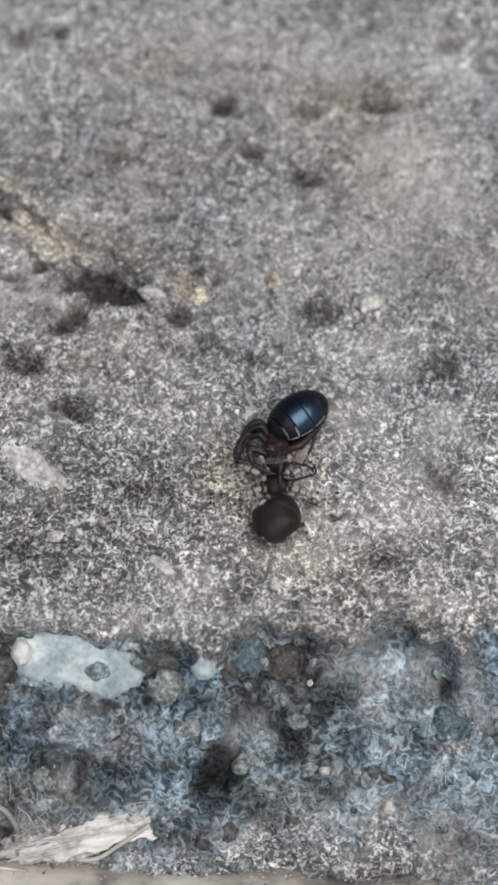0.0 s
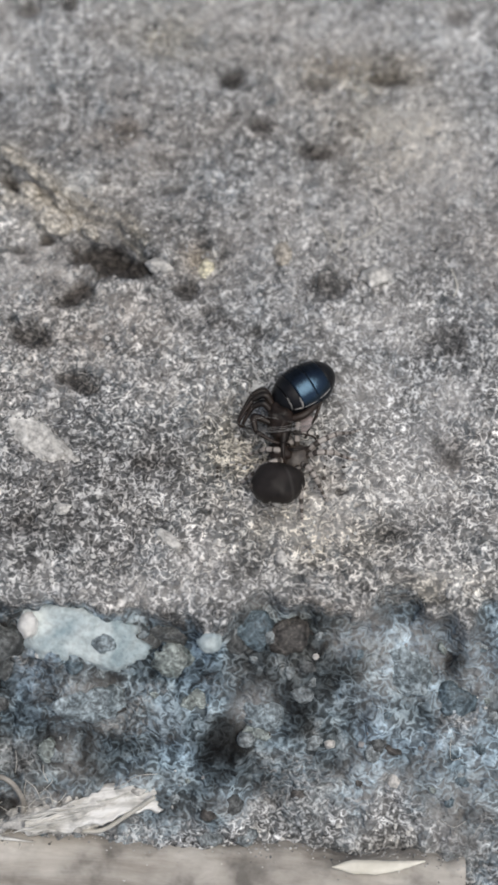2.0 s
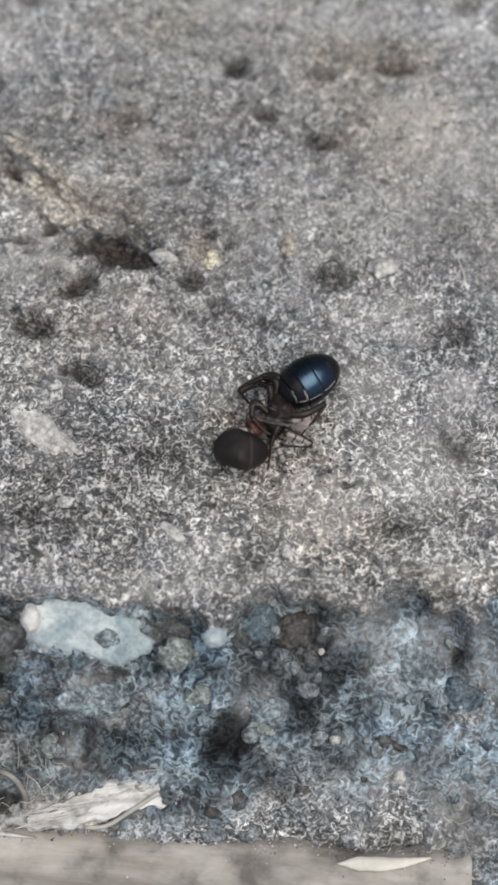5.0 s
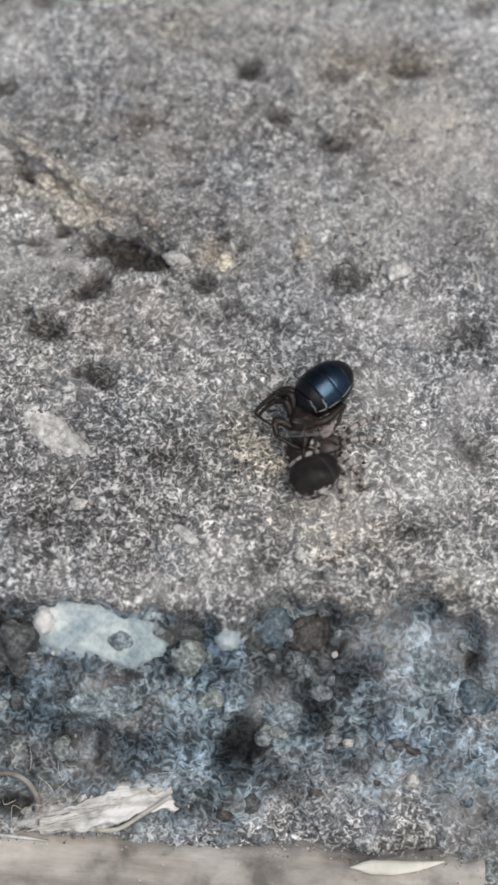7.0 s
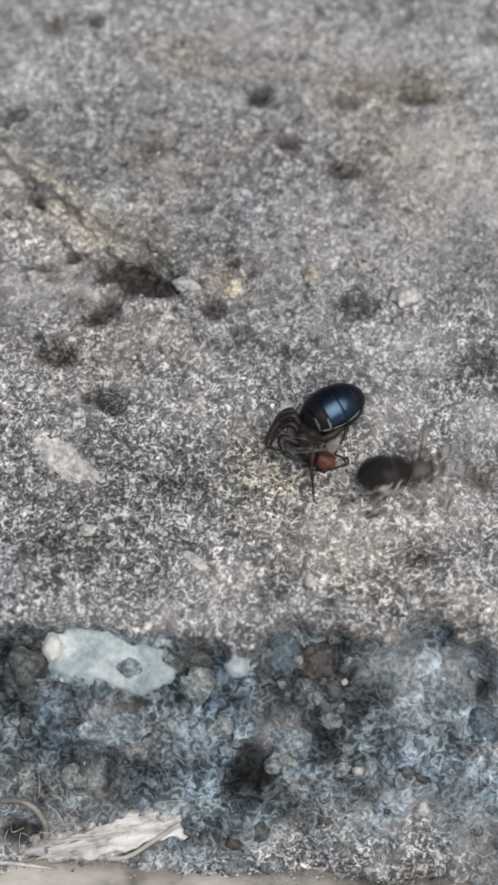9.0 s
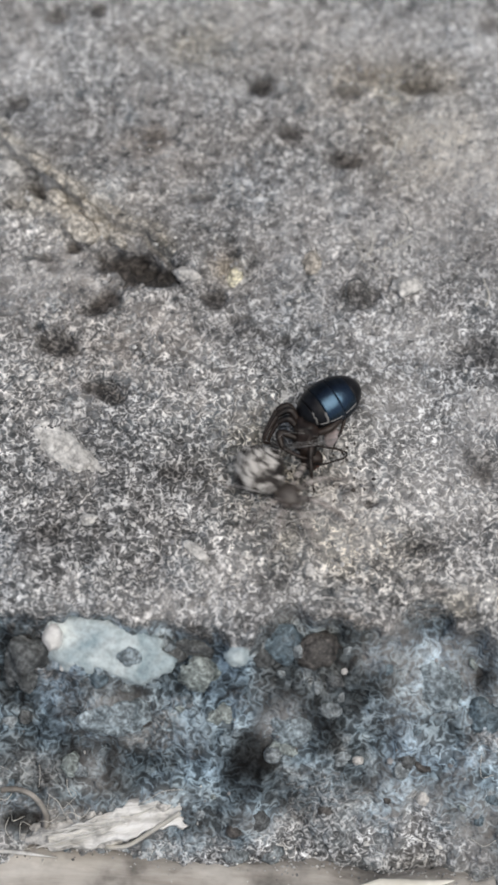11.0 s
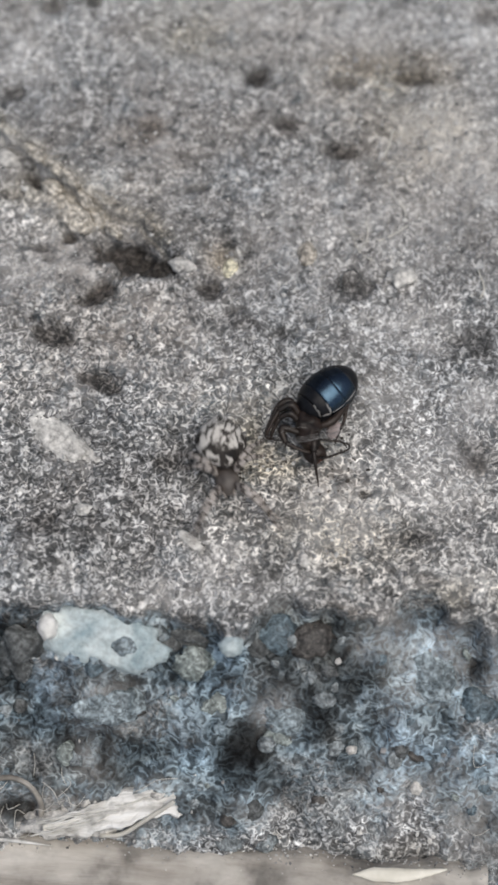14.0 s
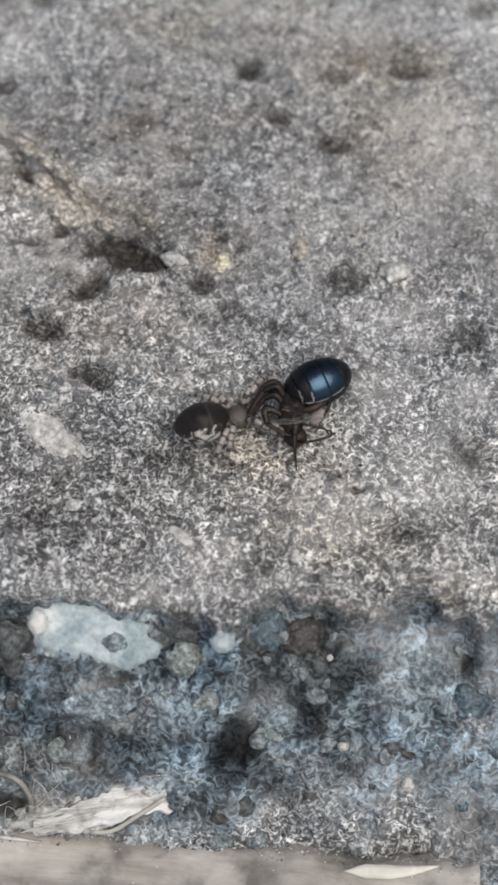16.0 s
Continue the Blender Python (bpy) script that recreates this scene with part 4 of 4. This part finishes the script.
    # pale wad of silk and membrane under the gaster
    part("silk_wad", blob(0.42, 0.26, 0.16, 0.3, 7, 3), SILK, front, "pale pinkish wad of silk").matrix_basis = place(0.55, -1.22, 0.0, 0, 0, 25)
    # silk thrown round the foreparts
    rng = random.Random(8)
    for k in range(7):
        a0 = rng.uniform(-0.4, 0.4)
        pts = [(-1.9 + rng.uniform(-0.2, 0.3), 0.5 * rng.uniform(-1, 1), 0.1), (-1.2, -0.5 + a0, 0.62 + rng.uniform(0, 0.15)), (-0.5, -0.95 + a0, 0.72), (0.3 + rng.uniform(-0.3, 0.5), -1.4 + 0.6 * a0, 0.45), (1.0 + rng.uniform(-0.5, 0.6), -1.6 + rng.uniform(-0.3, 0.5), -0.6)]
        part("silk_thread", tube(bmesh.new(), pts, [0.009] * 5, 4, 4), RIM, front, "pale silk thread")
    return tagged(ant, "dead blue-black ant curled up on the concrete", "ant"), front, head, bundle


ant, ant_front, ant_head, ant_bundle = make_ant()


# ---- the spider ----
def make_spider():
    spider = empty("spider")

    def egg(c):
        u = c.x / 1.2
        return Vector((c.x, c.y * (1.04 - 0.24 * abs(u + 0.1)), c.z * (1 - 0.12 * u)))

    abdomen = part("abdomen", blob(1.14, 1.04, 0.84, 0.06, 9, 4, egg), ABDOMEN, spider, "black abdomen with chalk-white blotches above, dark brown below")
    abdomen.matrix_basis = place(0, 0, 1.0)
    part("spinneret", blob(0.16, 0.14, 0.12, 0.1, 3), BROWN, abdomen).matrix_basis = place(-1.1, 0, -0.15)
    part("cephalothorax", blob(0.64, 0.52, 0.38, 0.05, 4, 3, lambda c: Vector((c.x, c.y * (1 - 0.3 * max(0, c.x / 0.64)), c.z))), BROWN, spider, "brown cephalothorax").matrix_basis = place(1.50, 0, 0.62)
    for s in (-1, 1):
        part("palp", tube(bmesh.new(), [(1.8, 0.14 * s, 0.6), (2.0, 0.22 * s, 0.62), (2.12, 0.16 * s, 0.4)], [0.07, 0.07, 0.05], 6), LEG_PALE, spider)
        part("eye", blob(0.07, 0.07, 0.07), DARK_STONE, spider).matrix_basis = place(1.82, 0.12 * s, 0.82)
    legs = []
    for k, (turn, reach) in enumerate(((26, 2.9), (58, 2.4), (108, 2.0), (146, 2.5))):
        for s in (-1, 1):
            spots = lambda t: int((t * 4.3) % 1 > 0.66)
            leg = part("leg", tube(bmesh.new(), [(0.3, 0, 0), (reach * 0.36, 0, 0.55), (reach * 0.66, 0, 0.42)], [0.11, 0.135, 0.11], 8, 9, spots), [LEG_PALE, LEG_DARK], spider, "pale leg with dark rings")
            part("foot", tube(bmesh.new(), [(reach * 0.66, 0, 0.42), (reach * 0.9, 0, -0.30), (reach * 1.08, 0, -0.57)], [0.108, 0.07, 0.03], 8, 9, spots), [LEG_PALE, LEG_DARK], leg)
            legs.append((leg, s * turn, s, k))
            leg.matrix_basis = place(1.48, 0, 0.6, 0, 0, s * turn)
    return tagged(spider, "small round spider with black-and-white abdomen and ringed legs", "spider"), abdomen, legs


spider, spider_abdomen, spider_legs = make_spider()

def orbit(a, b):
    """The spider keeps circling the ant between the two stretches."""
    out = []
    for k in range(1, 20):
        t = a[0] + k * 0.1
        turn = 20 + k / 19 * 600
        r = 4.1
        out.append((round(t, 2), 0.3 + r * math.cos(radians(turn)), 0.2 + 0.85 * r * math.sin(radians(turn)), 0, a[4] + k / 19 * 590, 10))
    return out


def motions():
    # seconds, x, y, height, heading, roll of the abdomen
    rows_before = [
    (0, -0.33, -3.91, 0, 90, 150),
    (0.1, -0.36, -3.8, 0, 89, 150),
    (0.2, -0.35, -3.8, 0, 88, 150),
    (0.3, -0.52, -3.66, 0, 88, 150),
    (0.4, -0.47, -3.62, 0, 87, 150),
    (0.5, -0.42, -3.75, 0, 86, 150),
    (0.6, -0.11, -3.78, 0, 85, 150),
    (0.7, -0.27, -3.85, 0, 79, 150),
    (0.8, -0.17, -4.1, 0, 72, 150),
    (0.9, -0.57, -4.17, 0, 66, 150),
    (1, -1.01, -3.61, 0, 60, 150),
    (1.1, -0.71, -3.51, 0, 58, 150),
    (1.2, -0.95, -3.09, 0, 55, 150),
    (1.3, -0.77, -3.21, 0, 55, 150),
    (1.4, -0.73, -3.33, 0, 56, 150),
    (1.5, -0.59, -3.47, 0, 56, 150),
    (1.6, -0.56, -3.66, 0, 56, 150),
    (1.7, -0.6, -3.66, 0, 57, 150),
    (1.8, -0.68, -3.65, 0, 57, 150),
    (1.9, -0.67, -3.55, 0, 58, 150),
    (2, -0.55, -3.5, 0, 58, 150),
    (2.1, -0.8, -3.44, 0, 55, 150),
    (2.2, -1.22, -3.07, 0, 51, 150),
    (2.3, -1.44, -3.23, 0, 48, 150),
    (2.4, -1.62, -3.31, 0, 45, 150),
    (2.5, -1.45, -3.34, 0, 46, 150),
    (2.6, -1.27, -3.44, 0, 47, 150),
    (2.7, -1.26, -3.54, 0, 48, 150),
    (2.8, -1.49, -3.64, 0, 48, 150),
    (2.9, -1.52, -3.64, 0, 49, 150),
    (3, -1.63, -3.7, 0, 50, 150),
    (3.1, -1.86, -3.7, 0, 50, 150),
    (3.2, -1.87, -3.75, 0, 49, 150),
    (3.3, -1.64, -3.79, 0, 48, 150),
    (3.4, -1.48, -3.84, 0, 48, 150),
    (3.5, -1.97, -3.69, 0, 44, 150),
    (3.6, -2.13, -3.42, 0, 40, 150),
    (3.7, -2.51, -3.31, 0, 38, 150),
    (3.8, -2.35, -3.34, 0, 36, 150),
    (3.9, -2.54, -3.32, 0, 34, 150),
    (4, -3.03, -2.81, 0, 32, 150),
    (4.1, -2.42, -2.92, 0, 29, 150),
    (4.2, -2.98, -1.91, 0, 25, 150),
    (6.3, -0.83, -3.35, 0, 72, 132),
    (6.4, -0.97, -3.34, 0, 69, 131),
    (6.5, -0.72, -3.41, 0, 67, 130),
    (6.6, -0.62, -3.46, 0, 65, 130),
    (6.7, -0.42, -3.52, 0, 62, 130),
    (6.8, -0.09, -3.31, 0, 63, 130),
    (6.9, 0.07, -3.32, 0, 64, 130),
    (7, 0.18, -3.35, 0, 65, 128),
    (7.1, 1.38, -3.25, 0, 100, 118),
    (7.2, 1.14, -3.31, 0, 101, 116),
    (7.3, 1.17, -3.24, 0, 102, 114),
    (7.4, 1.1, -3.16, 0, 104, 113),
    (7.5, 1.16, -3.26, 0, 105, 112),
    (7.6, 1.51, -3.16, 0, 104, 111),
    (7.7, 1.64, -3.28, 0, 103, 110),
    (7.8, 2.06, -3.22, 0, 102, 110),
    (7.9, 1.32, -3.16, 0, 102, 108),
    (8, 1.08, -3.01, 0, 101, 106),
    (8.1, 1.89, -2.8, 0, 100, 104),
    (8.2, 3.18, -1.9, 0, 85, 60),
    (8.3, 2.99, 0.06, 0, 110, 0),
    (8.4, 0.68, 1.73, 0.9, 150, 0),
    (8.5, -2.01, 3.22, 0, 185, 0),
    (8.6, -4.02, 1.28, 0, 235, 0),
    (8.7, -4.44, -0.93, 0, 265, 0),
    (8.8, -3.11, -3.21, 0, 300, 0),
    (8.9, 0.56, -3.45, 0, 350, 60),
    (9, 2.63, -2.17, 0, 374, 118),
    (9.1, 3.45, -0.24, 0, 440, 45),
    (9.2, 2.93, 1.97, 0, 480, 0),
]
    rows_after = [
    (11.3, -0.07, -0.31, 1.4, 1100, 0),
    (11.4, -1.02, -1.56, 1.2, 1100, 0),
    (11.5, -1.42, -1.57, 1.2, 1092, 0),
    (11.6, -1.64, -1.87, 0.7, 1060, 0),
    (11.7, -1.98, -3.59, 0, 1050, 0),
    (11.8, 1.23, -4.37, 0, 1085, 90),
    (11.9, 3.14, -2.17, 0, 1130, 50),
    (12, 3.06, 1.1, 0, 1190, 0),
    (12.1, 0.37, 2.98, 0.3, 1245, 0),
    (12.2, -3.61, 3.11, 0, 1275, 0),
    (12.3, -4.6, 1.22, 0, 1320, 0),
    (12.4, -4.2, -1.18, 0, 1350, 0),
    (12.5, -2.99, -2.34, 0, 1390, 0),
    (12.6, -0.63, -2.72, 0, 1420, 75),
    (12.7, 1.14, -2.41, 0, 1450, 92),
    (12.8, 1.74, -2.16, 0, 1455, 110),
    (12.9, 2.35, -1.76, 0, 1500, 40),
    (13, -0.48, -0.6, 1.4, 1570, 0),
    (13.1, -3.23, -0.36, 0, 1630, 0),
    (13.2, -3.14, -2.12, 0, 1700, 0),
    (13.3, -1.93, -3.66, 0, 1770, 30),
    (13.4, 0.77, -3.95, 0, 1805, 70),
    (13.5, 2.75, -2.1, 0, 1838, 100),
    (13.6, 2.5, 0.54, 0, 1915, 40),
    (13.7, 0.48, 1.38, 0.7, 1960, 0),
    (13.8, -2.15, 1.83, 0, 1990, 0),
    (13.9, -3.3, 0.04, 0, 2050, 0),
    (14, -3.8, -1.67, 0, 2080, 0),
    (14.1, -2.62, -2.96, 0, 2120, 0),
    (14.2, -0.71, -3.38, 0, 2155, 60),
    (14.3, 0.29, -2.51, 0, 2165, 118),
    (14.4, 0.96, -2.36, 0, 2170, 122),
    (14.5, 1.9, -2.2, 0, 2185, 140),
    (14.6, 2.68, -2.19, 0, 2220, 110),
    (14.7, 3.08, -1.86, 0, 2260, 50),
    (14.8, 3.65, -0.95, 0.5, 2264, 75),
    (14.9, 1.9, -1.98, 0.7, 2272, 40),
    (15, 1.49, -2.64, 1, 2262, 15),
    (15.1, 1.06, -1.25, 1.2, 2275, 0),
    (15.2, 1.82, 0.02, 0.7, 2240, 0),
    (15.3, 2.94, -0.03, 0, 2190, 0),
    (15.4, 3.83, -0.65, 0, 2205, 0),
    (15.5, 3.55, -1.75, 0, 2228, 0),
    (15.6, 2.75, -1.9, 0, 2258, 0),
    (15.7, 1.41, -2.99, 0, 2265, 0),
    (15.8, -0.29, -3.8, 0, 2200, 70),
    (15.9, -2.29, -2.61, 0, 2172, 110),
    (15.95, -3.85, -1.25, 0, 2176, 110),
    (16, -4.22, -1.0, 0, 2178, 110),
]
    # seconds, x, y, heading of the gaster, turn of the foreparts
    ant_rows = [
    (0, 0.56, 0.54, 38, -3),
    (0.5, 0.63, 0.6, 37, -2),
    (1, 0.59, 0.57, 35, 0),
    (1.5, 0.56, 0.6, 34, 1),
    (2, 0.5, 0.69, 34, 0),
    (2.5, 0.53, 0.69, 35, -2),
    (3, 0.57, 0.71, 34, -2),
    (3.5, 0.44, 0.78, 35, -10),
    (3.9, 0.59, 0.45, 29, -19),
    (4, 0.48, 0.75, 28, -16),
    (6.5, 0.42, 0.38, 46, -21),
    (7, 0.51, 0.4, 42, -10),
    (7.5, 0.46, 0.41, 40, -9),
    (8, 0.55, 0.4, 38, -3),
    (8.5, 0.4, 0.5, 34, 1),
    (9, 0.47, 0.59, 31, 4),
    (11.5, 0.31, 0.41, 35, 3),
    (12, 0.48, 0.43, 36, 2),
    (12.5, 0.51, 0.63, 36, 2),
    (13, 0.32, 0.79, 37, 1),
    (13.5, 0.44, 0.36, 40, -1),
    (14, 0.49, 0.42, 42, -2),
    (14.5, 0.69, 0.51, 46, -6),
    (14.8, 0.66, 0.52, 30, 0),
    (15, 0.54, 0.54, 38, 0),
    (15.5, 0.5, 0.4, 35, 1),
    (16, 0.41, 0.68, 26, 8),
]
    # seconds, place of the head, roll
    head_rows = [(0, -1.1, -1.7, 170), (2.3, -1.05, -1.65, 160), (2.45, -0.5, -1.75, 25), (2.65, -0.5, -1.75, 25), (2.9, -0.85, -1.6, 150), (3.5, -1.0, -1.35, 150), (3.9, -1.2, -0.85, 40),
                 (4.2, -1.2, -0.8, 30), (6.3, -1.7, -0.5, 70), (6.6, -1.6, -0.6, 80), (6.8, -1.15, -1.25, 140), (7.6, -0.85, -1.5, 170), (7.8, -0.65, -1.5, 80), (8.4, -0.25, -1.55, 15), (9.1, -0.2, -1.5, 5),
                 (9.3, -0.5, -1.45, 80), (9.6, -0.7, -1.4, 160), (11.9, -0.6, -1.4, 160), (12.1, -0.45, -1.4, 90), (12.2, -0.4, -1.4, 20), (12.4, -0.6, -1.4, 100), (12.7, -0.7, -1.4, 170), (16.0, -0.7, -1.4, 170)]
    rows = rows_before + orbit(rows_before[-1], rows_after[0]) + rows_after
    walk(spider, [(t, place(x, y, z, 0, 0, h)) for t, x, y, z, h, r in rows])
    # while it wraps the ant the abdomen swings aside, underside up
    def aside(t):
        return -28 - 14 * min(1, t) if t < 4.25 else -30 if t < 7.05 else 0

    walk(spider_abdomen, [(t, place(0, 0, 1.0, r, 12 if t < 7.05 else 24 if t < 8.15 else 0, aside(t))) for t, x, y, z, h, r in rows])
    for leg, turn, s, k in spider_legs:
        steps = []
        for i, (t, x, y, z, h, r) in enumerate(rows):
            run = 1.0 if t > 8.1 else 0.25
            swing = run * 13 * math.sin(i * 2.1 + (k + (s > 0)) * math.pi)
            steps.append((t, place(1.48, 0, 0.6, 0, 0, turn + swing)))
        walk(leg, steps)
    walk(ant, [(t, place(x, y - (0.13 if t < 3.6 or 6 < t < 8.2 else 0.05), 1.35, -45 if t == 14.8 else 0, 0, a)) for t, x, y, a, f in ant_rows])
    walk(ant_front, [(t, place(-1.2, 0, -0.35, 0, 0, f)) for t, x, y, a, f in ant_rows])
    # the bundled legs are pulled about as the silk tightens
    swings = [(0, 0), (3.2, 0), (3.7, -20), (4.2, -24), (6.3, -17), (7.0, -21), (7.5, -11), (8.2, 0), (16, 0)]
    for leg in ant_bundle:
        walk(leg, [(t, place(0, 0, 0, 0, 0, a)) for t, a in swings])
    # the head rolls over now and then and shows its red-brown face
    walk(ant_head, [(t, place(x, y, -0.15, 0, roll, 0)) for t, x, y, roll in head_rows])


motions()
